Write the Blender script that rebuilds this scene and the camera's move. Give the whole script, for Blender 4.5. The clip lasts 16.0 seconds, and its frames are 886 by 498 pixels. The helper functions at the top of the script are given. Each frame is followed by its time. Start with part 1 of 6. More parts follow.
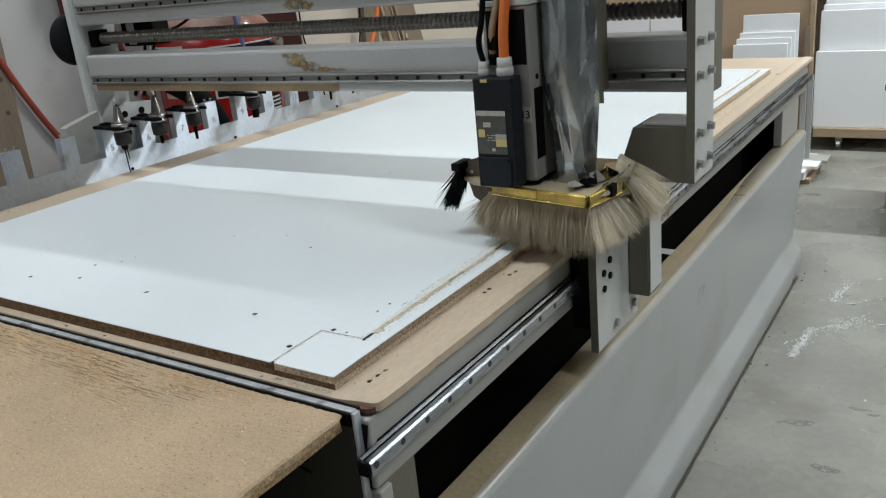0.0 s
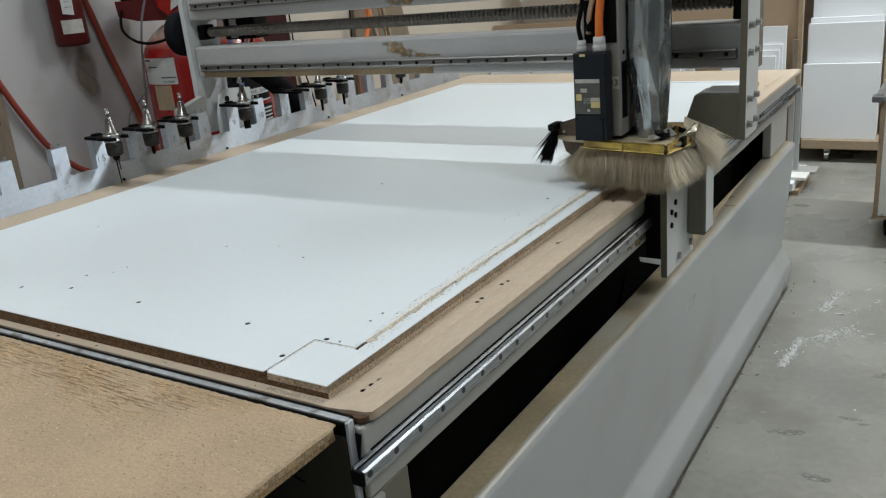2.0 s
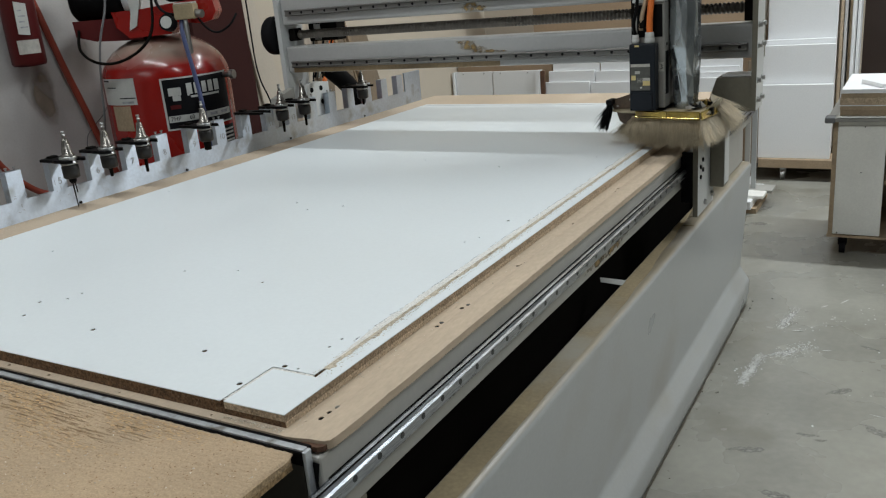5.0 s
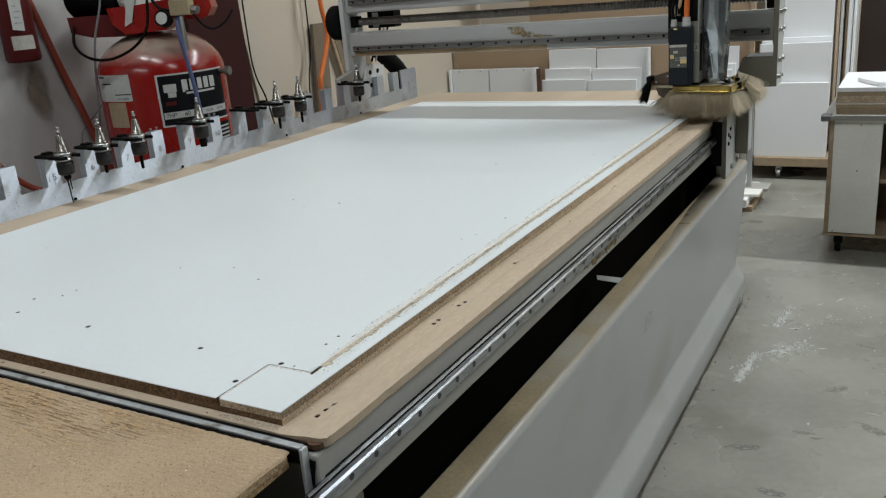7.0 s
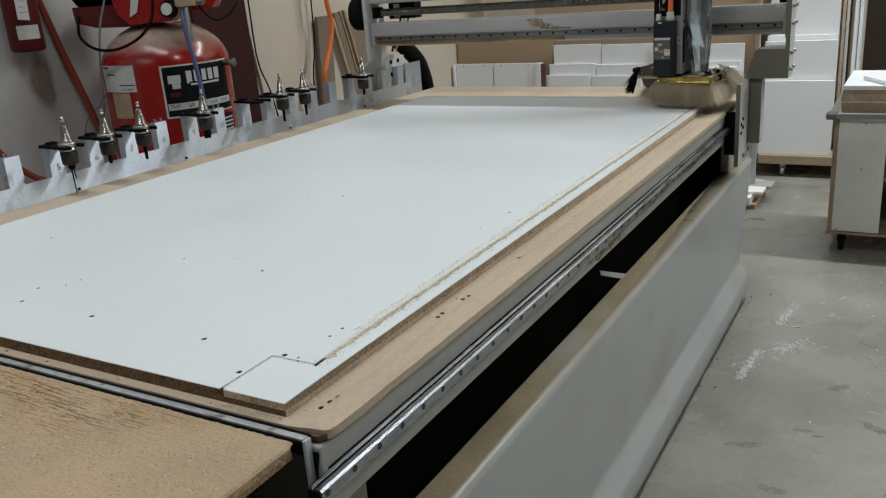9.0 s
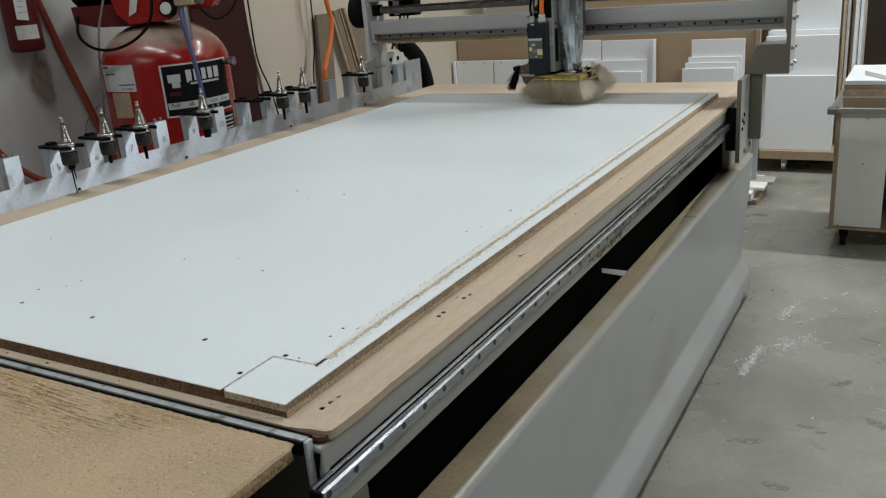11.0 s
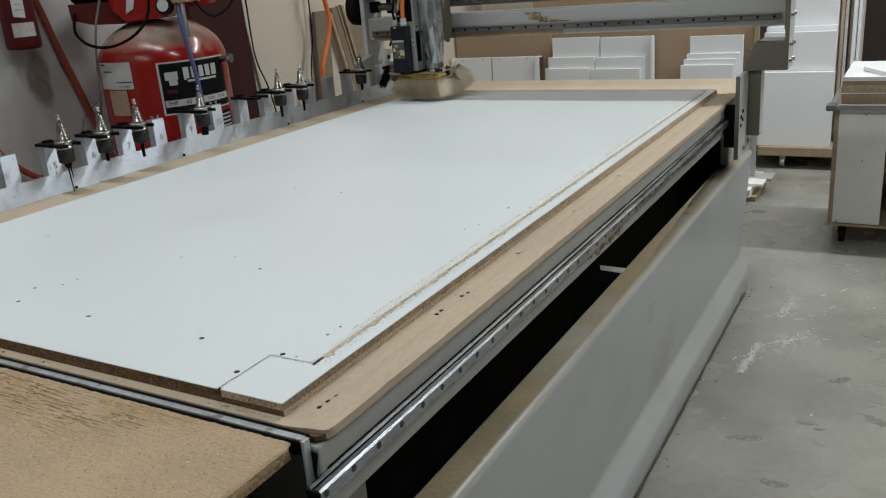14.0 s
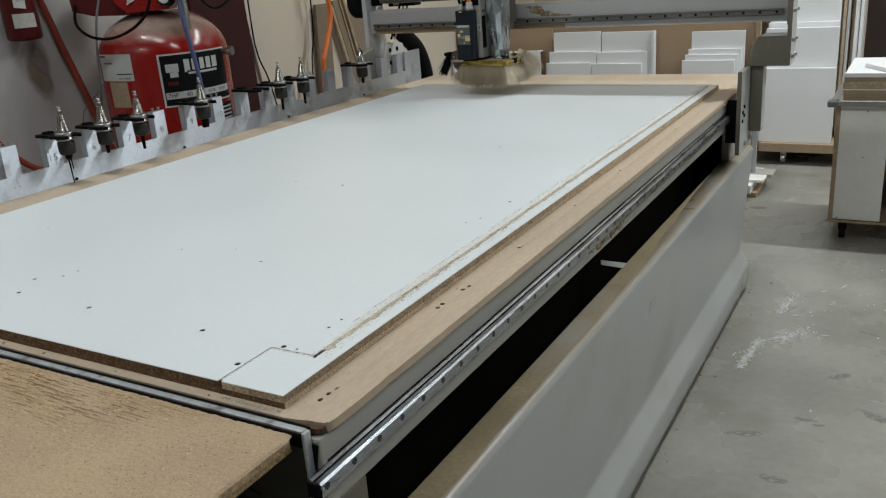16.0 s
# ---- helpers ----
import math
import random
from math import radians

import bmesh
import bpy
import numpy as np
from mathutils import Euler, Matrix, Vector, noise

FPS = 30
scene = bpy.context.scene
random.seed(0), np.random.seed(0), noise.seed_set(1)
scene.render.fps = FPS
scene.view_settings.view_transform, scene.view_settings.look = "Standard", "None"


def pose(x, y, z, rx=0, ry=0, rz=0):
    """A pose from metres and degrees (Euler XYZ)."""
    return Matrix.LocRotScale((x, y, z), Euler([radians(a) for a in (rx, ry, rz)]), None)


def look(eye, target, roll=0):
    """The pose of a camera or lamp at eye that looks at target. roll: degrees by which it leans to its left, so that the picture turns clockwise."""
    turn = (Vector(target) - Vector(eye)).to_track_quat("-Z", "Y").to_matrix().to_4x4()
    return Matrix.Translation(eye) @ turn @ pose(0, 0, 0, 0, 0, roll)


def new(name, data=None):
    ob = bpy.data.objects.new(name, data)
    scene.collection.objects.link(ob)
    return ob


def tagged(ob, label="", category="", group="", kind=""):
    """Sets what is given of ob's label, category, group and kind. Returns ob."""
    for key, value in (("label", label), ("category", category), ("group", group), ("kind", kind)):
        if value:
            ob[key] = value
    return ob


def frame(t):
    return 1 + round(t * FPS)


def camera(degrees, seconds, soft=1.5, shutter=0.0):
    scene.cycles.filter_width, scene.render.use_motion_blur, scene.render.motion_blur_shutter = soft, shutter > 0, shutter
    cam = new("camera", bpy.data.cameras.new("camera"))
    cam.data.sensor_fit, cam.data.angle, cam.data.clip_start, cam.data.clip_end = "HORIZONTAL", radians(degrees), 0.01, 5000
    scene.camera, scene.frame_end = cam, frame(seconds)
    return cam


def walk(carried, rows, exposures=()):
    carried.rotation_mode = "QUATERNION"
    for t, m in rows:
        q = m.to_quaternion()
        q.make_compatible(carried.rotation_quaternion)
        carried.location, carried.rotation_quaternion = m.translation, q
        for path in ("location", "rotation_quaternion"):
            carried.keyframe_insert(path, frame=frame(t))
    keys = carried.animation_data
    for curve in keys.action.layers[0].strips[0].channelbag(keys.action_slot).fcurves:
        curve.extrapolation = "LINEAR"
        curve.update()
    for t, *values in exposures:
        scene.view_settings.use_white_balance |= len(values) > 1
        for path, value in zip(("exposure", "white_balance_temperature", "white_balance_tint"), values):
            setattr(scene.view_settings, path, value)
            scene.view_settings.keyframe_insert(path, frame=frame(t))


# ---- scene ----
# The camera is held by hand beside the near corner of the table.
cam = camera(56.34, 16.0, soft=1.2)
walk(cam, [
    (0, look((0.6549, -0.6873, 1.3549), (-0.4080, 0.8720, 0.6925), -5.72)),
    (0.5, look((0.6576, -0.6863, 1.3525), (-0.3991, 0.8807, 0.6984), -5.97)),
    (1, look((0.6597, -0.6874, 1.3549), (-0.3946, 0.8838, 0.7069), -5.93)),
    (1.5, look((0.6576, -0.6923, 1.3552), (-0.3921, 0.8845, 0.7135), -5.64)),
    (2, look((0.6550, -0.6937, 1.3539), (-0.3916, 0.8865, 0.7156), -5.52)),
    (2.5, look((0.6554, -0.6930, 1.3551), (-0.3897, 0.8897, 0.7204), -5.44)),
    (3, look((0.6577, -0.6897, 1.3554), (-0.3707, 0.9052, 0.7241), -5.28)),
    (3.5, look((0.6612, -0.6843, 1.3589), (-0.3410, 0.9321, 0.7402), -5.12)),
    (4, look((0.6665, -0.6859, 1.3649), (-0.3182, 0.9460, 0.7587), -5.31)),
    (6.5, look((0.6572, -0.6857, 1.3608), (-0.3161, 0.9528, 0.7541), -4.82)),
    (7, look((0.6588, -0.6831, 1.3609), (-0.3111, 0.9558, 0.7501), -4.91)),
    (7.5, look((0.6597, -0.6847, 1.3616), (-0.3105, 0.9542, 0.7512), -4.95)),
    (8, look((0.6570, -0.6862, 1.3605), (-0.3145, 0.9509, 0.7474), -4.68)),
    (8.5, look((0.6550, -0.6874, 1.3591), (-0.3209, 0.9463, 0.7438), -4.58)),
    (9, look((0.6539, -0.6846, 1.3583), (-0.3184, 0.9486, 0.7361), -4.35)),
    (11.5, look((0.6518, -0.6795, 1.3600), (-0.3233, 0.9496, 0.7312), -4.77)),
    (12, look((0.6503, -0.6798, 1.3597), (-0.3234, 0.9510, 0.7332), -4.60)),
    (12.5, look((0.6489, -0.6791, 1.3585), (-0.3239, 0.9511, 0.7290), -4.59)),
    (13, look((0.6508, -0.6770, 1.3578), (-0.3225, 0.9517, 0.7254), -4.65)),
    (13.5, look((0.6512, -0.6748, 1.3578), (-0.3218, 0.9534, 0.7238), -4.77)),
    (14, look((0.6515, -0.6744, 1.3591), (-0.3200, 0.9542, 0.7235), -4.82)),
    (14.5, look((0.6473, -0.6770, 1.3591), (-0.3225, 0.9500, 0.7169), -4.75)),
    (15, look((0.6451, -0.6780, 1.3579), (-0.3267, 0.9450, 0.7089), -4.64)),
    (15.5, look((0.6452, -0.6772, 1.3568), (-0.3258, 0.9465, 0.7083), -4.49)),
    (16, look((0.6480, -0.6747, 1.3571), (-0.3211, 0.9503, 0.7088), -4.48)),
], [(0, 0.20, 6420, 10), (0.5, 0.10, 6440, 10), (2, 0.03, 6470, 10), (3.5, -0.10, 6510, 10), (4, -0.11, 6530, 10), (6.5, -0.06, 6600, 10), (7, -0.12, 6620, 10), (8, -0.21, 6650, 10), (12.5, -0.205, 6650, 10), (16, -0.205, 6670, 10)])

# ---- light ----
world = bpy.data.worlds.new("world")
scene.world = world
world.use_nodes = True
world.node_tree.nodes["Background"].inputs["Color"].default_value = (0.75, 0.85, 1.0, 1)
world.node_tree.nodes["Background"].inputs["Strength"].default_value = 0.0

LAMP_Z = 4.05
LAMP_ROWS = (-3.85, 0.07, 4.0)
LAMP_POWER = 51.5


def lamp_columns(y):
    return (-1.12,) if y < -1 else (-1.12, 2.6) if y < 1 else (0.5, 2.7)


for row_y in LAMP_ROWS:
    for row_x in lamp_columns(row_y):
        tube_light = bpy.data.lights.new("strip_light", "AREA")
        tube_light.shape, tube_light.size, tube_light.size_y = "RECTANGLE", 2.4, 0.14
        tube_light.energy, tube_light.color = LAMP_POWER * ((1.35 if row_x < 1 else 2.6) if row_y > 1 else 0.9 if row_y < -1 else 0.8 if row_x < 0 else 0.8), (0.895, 0.965, 1.0)
        lamp = new("strip_light", tube_light)
        lamp.matrix_world = pose(row_x, row_y, LAMP_Z - 0.075)


# ---- materials ----
def mat(name, colour, rough=0.5, metal=0.0, vary=0.06, scale=6.0, grain=0.04, grain_scale=120.0, bump=0.0, stretch=(1, 1, 1),
        stain=None, stain_scale=3.0, stain_at=0.6, stain_soft=0.08, per_piece=0.0, coat=0.0, spec=0.5, island=0.0, dust=None, dust_at=0.6):
    """A surface with broad blotches, fine grain, optional stains and fine relief."""
    m = bpy.data.materials.new(name)
    m.use_nodes = True
    n, link = m.node_tree.nodes, m.node_tree.links.new
    bsdf = n["Principled BSDF"]
    bsdf.inputs["Metallic"].default_value = metal
    bsdf.inputs["Coat Weight"].default_value = coat
    bsdf.inputs["Specular IOR Level"].default_value = spec
    coord, mapping = n.new("ShaderNodeTexCoord"), n.new("ShaderNodeMapping")
    mapping.inputs["Scale"].default_value = stretch
    link(coord.outputs["Object"], mapping.inputs["Vector"])

    def noise_at(s, detail=4.0):
        t = n.new("ShaderNodeTexNoise")
        t.inputs["Scale"].default_value, t.inputs["Detail"].default_value = s, detail
        link(mapping.outputs["Vector"], t.inputs["Vector"])
        return t.outputs["Fac"]

    def ranged(value, lo, hi, a=0.3, b=0.7):
        r = n.new("ShaderNodeMapRange")
        r.inputs["From Min"].default_value, r.inputs["From Max"].default_value = a, b
        r.inputs["To Min"].default_value, r.inputs["To Max"].default_value = lo, hi
        link(value, r.inputs["Value"])
        return r.outputs["Result"]

    def times(a, b):
        t = n.new("ShaderNodeMath")
        t.operation = "MULTIPLY"
        link(a, t.inputs[0]), link(b, t.inputs[1])
        return t.outputs["Value"]

    broad, fine = noise_at(scale), noise_at(grain_scale, 3.0)
    value = times(ranged(broad, 1 - vary, 1 + vary), ranged(fine, 1 - grain, 1 + grain))
    if per_piece:
        info = n.new("ShaderNodeObjectInfo")
        value = times(value, ranged(info.outputs["Random"], 1 - per_piece, 1 + per_piece, 0, 1))
    if island:
        geo = n.new("ShaderNodeNewGeometry")
        value = times(value, ranged(geo.outputs["Random Per Island"], 1 - island, 1 + island, 0, 1))
    base = n.new("ShaderNodeVectorMath")
    base.operation = "SCALE"
    base.inputs[0].default_value = colour
    link(value, base.inputs["Scale"])
    out = base.outputs["Vector"]
    if stain:
        mix = n.new("ShaderNodeMix")
        mix.data_type = "RGBA"
        mix.inputs["B"].default_value = (*stain, 1)
        link(out, mix.inputs["A"])
        link(ranged(noise_at(stain_scale, 6.0), 0, 1, stain_at, stain_at + stain_soft), mix.inputs["Factor"])
        out = mix.outputs["Result"]
    if dust:
        # dust that has settled on the faces that look up
        geo = n.new("ShaderNodeNewGeometry")
        axes = n.new("ShaderNodeSeparateXYZ")
        link(geo.outputs["Normal"], axes.inputs["Vector"])
        mix = n.new("ShaderNodeMix")
        mix.data_type = "RGBA"
        mix.inputs["B"].default_value = (*dust, 1)
        link(out, mix.inputs["A"])
        link(times(ranged(axes.outputs["Z"], 0, 1, dust_at, dust_at + 0.35), ranged(noise_at(5.0, 6.0), 0.45, 1.0, 0.35, 0.6)), mix.inputs["Factor"])
        out = mix.outputs["Result"]
    link(out, bsdf.inputs["Base Color"])
    link(ranged(broad, max(rough - 0.07, 0.02), min(rough + 0.07, 1)), bsdf.inputs["Roughness"])
    if bump:
        b = n.new("ShaderNodeBump")
        b.inputs["Strength"].default_value, b.inputs["Distance"].default_value = 0.6, bump
        link(fine, b.inputs["Height"])
        link(b.outputs["Normal"], bsdf.inputs["Normal"])
    return m


MELAMINE = mat("melamine", (0.785, 0.828, 0.843), 0.36, vary=0.015, scale=2.5, grain=0.012)
MELAMINE_FAR = mat("melamine_board", (0.85, 0.86, 0.87), 0.4, vary=0.03, scale=1.5, grain=0.02, per_piece=0.03)
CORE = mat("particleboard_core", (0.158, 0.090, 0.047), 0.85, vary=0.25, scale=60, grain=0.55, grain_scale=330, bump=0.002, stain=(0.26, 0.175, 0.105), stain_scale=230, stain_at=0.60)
# paler particleboard, also the lit side of the cut sheet's core
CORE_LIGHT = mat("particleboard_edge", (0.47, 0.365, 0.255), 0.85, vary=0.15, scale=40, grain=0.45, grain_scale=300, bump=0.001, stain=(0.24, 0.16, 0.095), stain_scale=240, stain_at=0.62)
SPOIL = mat("milled_fibreboard", (0.53, 0.420, 0.308), 0.8, vary=0.07, scale=5, grain=0.07, grain_scale=160, bump=0.0005, stain=(0.60, 0.490, 0.375), stain_scale=3.0, stain_at=0.5, stain_soft=0.2, stretch=(1, 0.35, 1))
BOARD = mat("worn_fibreboard", (0.475, 0.346, 0.220), 0.85, vary=0.09, scale=7, grain=0.13, grain_scale=420, bump=0.0016, stain=(0.27, 0.185, 0.11), stain_scale=230, stain_at=0.67, stain_soft=0.04)
BOARD_RIM = mat("crumbled_fibreboard_rim", (0.42, 0.30, 0.175), 0.9, vary=0.22, scale=60, grain=0.35, grain_scale=260, bump=0.003)
BOARD_EDGE = mat("chipped_fibreboard_edge", (0.36, 0.24, 0.12), 0.9, vary=0.3, scale=50, grain=0.4, grain_scale=200, bump=0.003)
FIBRE = mat("bare_fibre", (0.53, 0.355, 0.19), 0.9, vary=0.15, scale=40, island=0.22)
SCRATCH = mat("scratch", (0.25, 0.145, 0.066), 0.9, vary=0.25, scale=60)
MACHINE = mat("machine_grey_paint", (0.395, 0.385, 0.355), 0.42, vary=0.05, scale=4, grain=0.03, stain=(0.29, 0.265, 0.215), stain_scale=2.2, stain_at=0.58, stain_soft=0.2)
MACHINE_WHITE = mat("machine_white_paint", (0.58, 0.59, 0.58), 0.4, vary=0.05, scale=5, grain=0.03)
# beige paint, also the shade on the front edges of the gantry plates
BEIGE = mat("dusty_beige_and_edge_shade", (0.155, 0.142, 0.108), 0.6, vary=0.08, scale=6, grain=0.06)
TUBE = mat("gantry_tube_paint", (0.42, 0.415, 0.405), 0.42, vary=0.05, scale=5, grain=0.03)
BASE = mat("base_grey_paint", (0.425, 0.438, 0.436), 0.34, vary=0.06, scale=3, grain=0.03, stain=(0.35, 0.335, 0.30), stain_scale=2.5, stain_at=0.55, stain_soft=0.25, dust=(0.345, 0.295, 0.215), dust_at=0.5)
DUSTY = mat("dust_film", (0.33, 0.262, 0.158), 0.85, vary=0.2, scale=5, grain=0.12, stain=(0.40, 0.375, 0.315), stain_scale=2.4, stain_at=0.56, stain_soft=0.15)
RACK_ALU = mat("brushed_dusty_aluminium", (0.64, 0.70, 0.78), 0.56, 0.94, vary=0.10, scale=8, grain=0.06, grain_scale=90, stain=(0.46, 0.48, 0.50), stain_scale=13, stain_at=0.57, stain_soft=0.14)
# brushed lengthwise, so that its gleam spreads upright
BRUSH = RACK_ALU.node_tree.nodes.new("ShaderNodeCombineXYZ")
BRUSH.inputs["X"].default_value, BRUSH.inputs["Y"].default_value, BRUSH.inputs["Z"].default_value = 0.05, 0.05, 1.0
RACK_ALU.node_tree.links.new(BRUSH.outputs["Vector"], RACK_ALU.node_tree.nodes["Principled BSDF"].inputs["Tangent"])
RACK_ALU.node_tree.nodes["Principled BSDF"].inputs["Anisotropic"].default_value = 0.9
NUT = mat("dark_nut_steel", (0.030, 0.029, 0.028), 0.34, 0.5, vary=0.25, scale=40)
FILM = mat("yellowed_grease_film", (0.30, 0.215, 0.12), 0.55, vary=0.25, scale=9, grain=0.15)
ALU = mat("brushed_aluminium", (0.62, 0.65, 0.68), 0.42, 0.5, vary=0.18, scale=9, grain=0.06, grain_scale=90, stain=(0.40, 0.41, 0.42), stain_scale=22, stain_at=0.56, stain_soft=0.14)
STRIP_ALU = mat("tarnished_aluminium", (0.50, 0.515, 0.53), 0.45, 0.45, vary=0.22, scale=7, grain=0.12, grain_scale=110, stain=(0.25, 0.24, 0.22), stain_scale=26, stain_at=0.57, stain_soft=0.07)
GUIDE = mat("dull_rail_steel", (0.18, 0.174, 0.162), 0.42, 0.55, vary=0.25, scale=4)
RAIL = mat("polished_rail_steel", (0.33, 0.35, 0.38), 0.29, 1.0, vary=0.3, scale=8, grain=0.3, grain_scale=80, stretch=(8, 0.6, 8))
STEEL = mat("bolt_steel", (0.42, 0.42, 0.41), 0.35, 1.0, vary=0.1)
HOLDER = mat("tool_steel", (0.20, 0.185, 0.165), 0.28, 0.9, vary=0.15, scale=30)
BLACK = mat("black_plastic", (0.003, 0.003, 0.0035), 0.5, spec=0.10, vary=0.3, scale=20, grain=0.2)
RUBBER = mat("black_rubber", (0.008, 0.008, 0.009), 0.7, spec=0.1, vary=0.2)
SERVO = mat("slate_casing", (0.012, 0.015, 0.020), 0.45, spec=0.2, vary=0.12, scale=10, grain=0.05)
SPINDLE = mat("spindle_housing", (0.30, 0.29, 0.268), 0.42, 0.1, vary=0.07, scale=8)
FOIL = mat("silver_film", (0.45, 0.49, 0.51), 0.24, 0.9, vary=0.18, scale=14, grain=0.06, stain=(0.34, 0.36, 0.35), stain_scale=9, stain_at=0.55, stain_soft=0.15)
GOLD = mat("amber_strip", (0.52, 0.375, 0.095), 0.2, 0.8, vary=0.35, scale=30, coat=0.4, stain=(0.30, 0.21, 0.08), stain_scale=18, stain_at=0.55, stain_soft=0.15)
BRASS = mat("bright_amber_edge", (0.85, 0.66, 0.24), 0.16, 0.9, vary=0.25, scale=40)
BRISTLE = mat("tan_bristle", (0.44, 0.365, 0.25), 0.5, island=0.20, vary=0.22, scale=18, grain=0.08, grain_scale=200)
SCREW_STEEL = mat("oiled_screw_steel", (0.17, 0.155, 0.135), 0.32, 0.85, vary=0.15, scale=10)
GREY_WIRE = mat("grey_cable", (0.16, 0.16, 0.165), 0.6, vary=0.1)
CREAM = mat("cream_board", (0.58, 0.515, 0.43), 0.6, vary=0.04, scale=4)
GROOVE_DUST = mat("packed_white_dust", (0.74, 0.725, 0.69), 0.9, vary=0.06, scale=40, grain=0.2, grain_scale=300)
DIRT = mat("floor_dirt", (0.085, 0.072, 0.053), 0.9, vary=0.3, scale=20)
CART_WHITE = mat("worn_white_board", (0.84, 0.825, 0.775), 0.5, vary=0.06, scale=5, grain=0.03)
LABEL_GREY = mat("smoky_label", (0.085, 0.085, 0.075), 0.4, vary=0.2, scale=60)
LABEL_PALE = mat("pale_label", (0.46, 0.44, 0.40), 0.6, vary=0.1, scale=60)
GUIDE_DARK = mat("dark_bolt_steel", (0.045, 0.05, 0.052), 0.4, 0.6, vary=0.2)
BRISTLE_PALE = mat("white_bristle", (0.76, 0.675, 0.53), 0.45, island=0.18, vary=0.18, scale=18, grain=0.08, grain_scale=200)
SHOE_BROWN = mat("dusty_brown_plate", (0.105, 0.072, 0.050), 0.7, vary=0.25, scale=20, grain=0.15)
TAPE = mat("yellowed_clear_tape", (0.62, 0.56, 0.42), 0.16, 0.25, vary=0.15, scale=40, coat=0.6)
RUST = mat("rusty_plate", (0.12, 0.06, 0.035), 0.8, vary=0.3, scale=25)
STAIN = mat("grease_stain", (0.33, 0.225, 0.095), 0.6, vary=0.35, scale=30, grain=0.2)
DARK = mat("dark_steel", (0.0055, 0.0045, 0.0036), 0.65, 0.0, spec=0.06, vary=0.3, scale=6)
RED = mat("red_enamel", (0.27, 0.0075, 0.0045), 0.25, vary=0.08, scale=4, grain=0.03, coat=0.3, dust=(0.40, 0.33, 0.27), dust_at=0.42)
DARK_RED = mat("dull_red_paint", (0.088, 0.008, 0.008), 0.45, spec=0.3, vary=0.1, scale=6)
HOSE_RED = mat("red_hose", (0.30, 0.05, 0.028), 0.5, vary=0.1)
HOSE_ORANGE = mat("orange_hose", (0.72, 0.17, 0.03), 0.45, vary=0.08)
HOSE_BLUE = mat("blue_hose", (0.085, 0.105, 0.22), 0.45, vary=0.08)
PAPER = mat("paper_label", (0.50, 0.50, 0.475), 0.7, vary=0.05, scale=20)
INK = mat("ink", (0.006, 0.006, 0.0075), 0.45, spec=0.14, vary=0.1)
PENCIL = mat("pencil", (0.30, 0.305, 0.32), 0.7, vary=0.3, scale=60)
FAINT_PENCIL = mat("faint_pencil", (0.40, 0.41, 0.43), 0.6, vary=0.3, scale=60)
YELLOW = mat("yellow_label", (0.62, 0.50, 0.22), 0.6, vary=0.05)
CARDBOARD = mat("brown_fibreboard", (0.40, 0.285, 0.185), 0.75, vary=0.05, scale=3, grain=0.05, per_piece=0.05)
PLY = mat("raw_board_edge", (0.37, 0.275, 0.18), 0.8, vary=0.12, scale=20, grain=0.15, per_piece=0.1)
MAROON = mat("maroon_laminate", (0.046, 0.016, 0.015), 0.55, spec=0.12, vary=0.06, scale=5)
LAMINATE_TAN = mat("tan_laminate", (0.235, 0.18, 0.125), 0.55, vary=0.10, scale=10, grain=0.1, stretch=(1, 1, 0.2), per_piece=0.2)
WALL = mat("white_wall_paint", (0.52, 0.50, 0.485), 0.75, vary=0.05, scale=1.5, grain=0.03, bump=0.0008, stain=(0.27, 0.215, 0.17), stain_scale=1.4, stain_at=0.58, stain_soft=0.2)
# for the unseen walls: dark, so that less light bounces into the room
WALL_DIM = mat("dark_unseen_wall", (0.15, 0.148, 0.14), 0.8, vary=0.05, scale=1.5, grain=0.03)
WALL_BEIGE = mat("cream_wall_paint", (0.61, 0.535, 0.435), 0.75, vary=0.03, scale=1.5, grain=0.03, bump=0.0008)
# the unseen ceiling is dark for the same weaker bounce
CEILING = mat("dark_unseen_ceiling", (0.16, 0.165, 0.17), 0.9, vary=0.04, scale=1.0)
CONCRETE = mat("concrete", (0.282, 0.275, 0.240), 0.27, vary=0.24, scale=2.0, grain=0.06, grain_scale=40, bump=0.0003, stain=(0.185, 0.172, 0.137), stain_scale=3.4, stain_at=0.54, stain_soft=0.24)
WHITE_SPLASH = mat("white_splash", (0.60, 0.60, 0.575), 0.7, vary=0.2, scale=30)
CUT_DUST = mat("cut_particleboard", (0.50, 0.435, 0.335), 0.9, vary=0.18, scale=35, grain=0.35, grain_scale=330, bump=0.002, stain=(0.64, 0.57, 0.46), stain_scale=170, stain_at=0.56)
GREY_FLECK = mat("grey_shade_flecks", (0.36, 0.37, 0.38), 0.9, vary=0.3, scale=60)
CHIPS = mat("wood_chips", (0.63, 0.57, 0.475), 0.9, vary=0.3, scale=120, grain=0.2, grain_scale=400)
RACK_DUST = mat("pale_dust", (0.66, 0.62, 0.55), 0.9, vary=0.15, scale=100)
OLIVE = mat("dark_olive_steel", (0.052, 0.049, 0.040), 0.55, spec=0.3, vary=0.15, scale=8)
DARK_ROOM = mat("dark_brown_door", (0.030, 0.018, 0.014), 0.5, vary=0.1, scale=6)

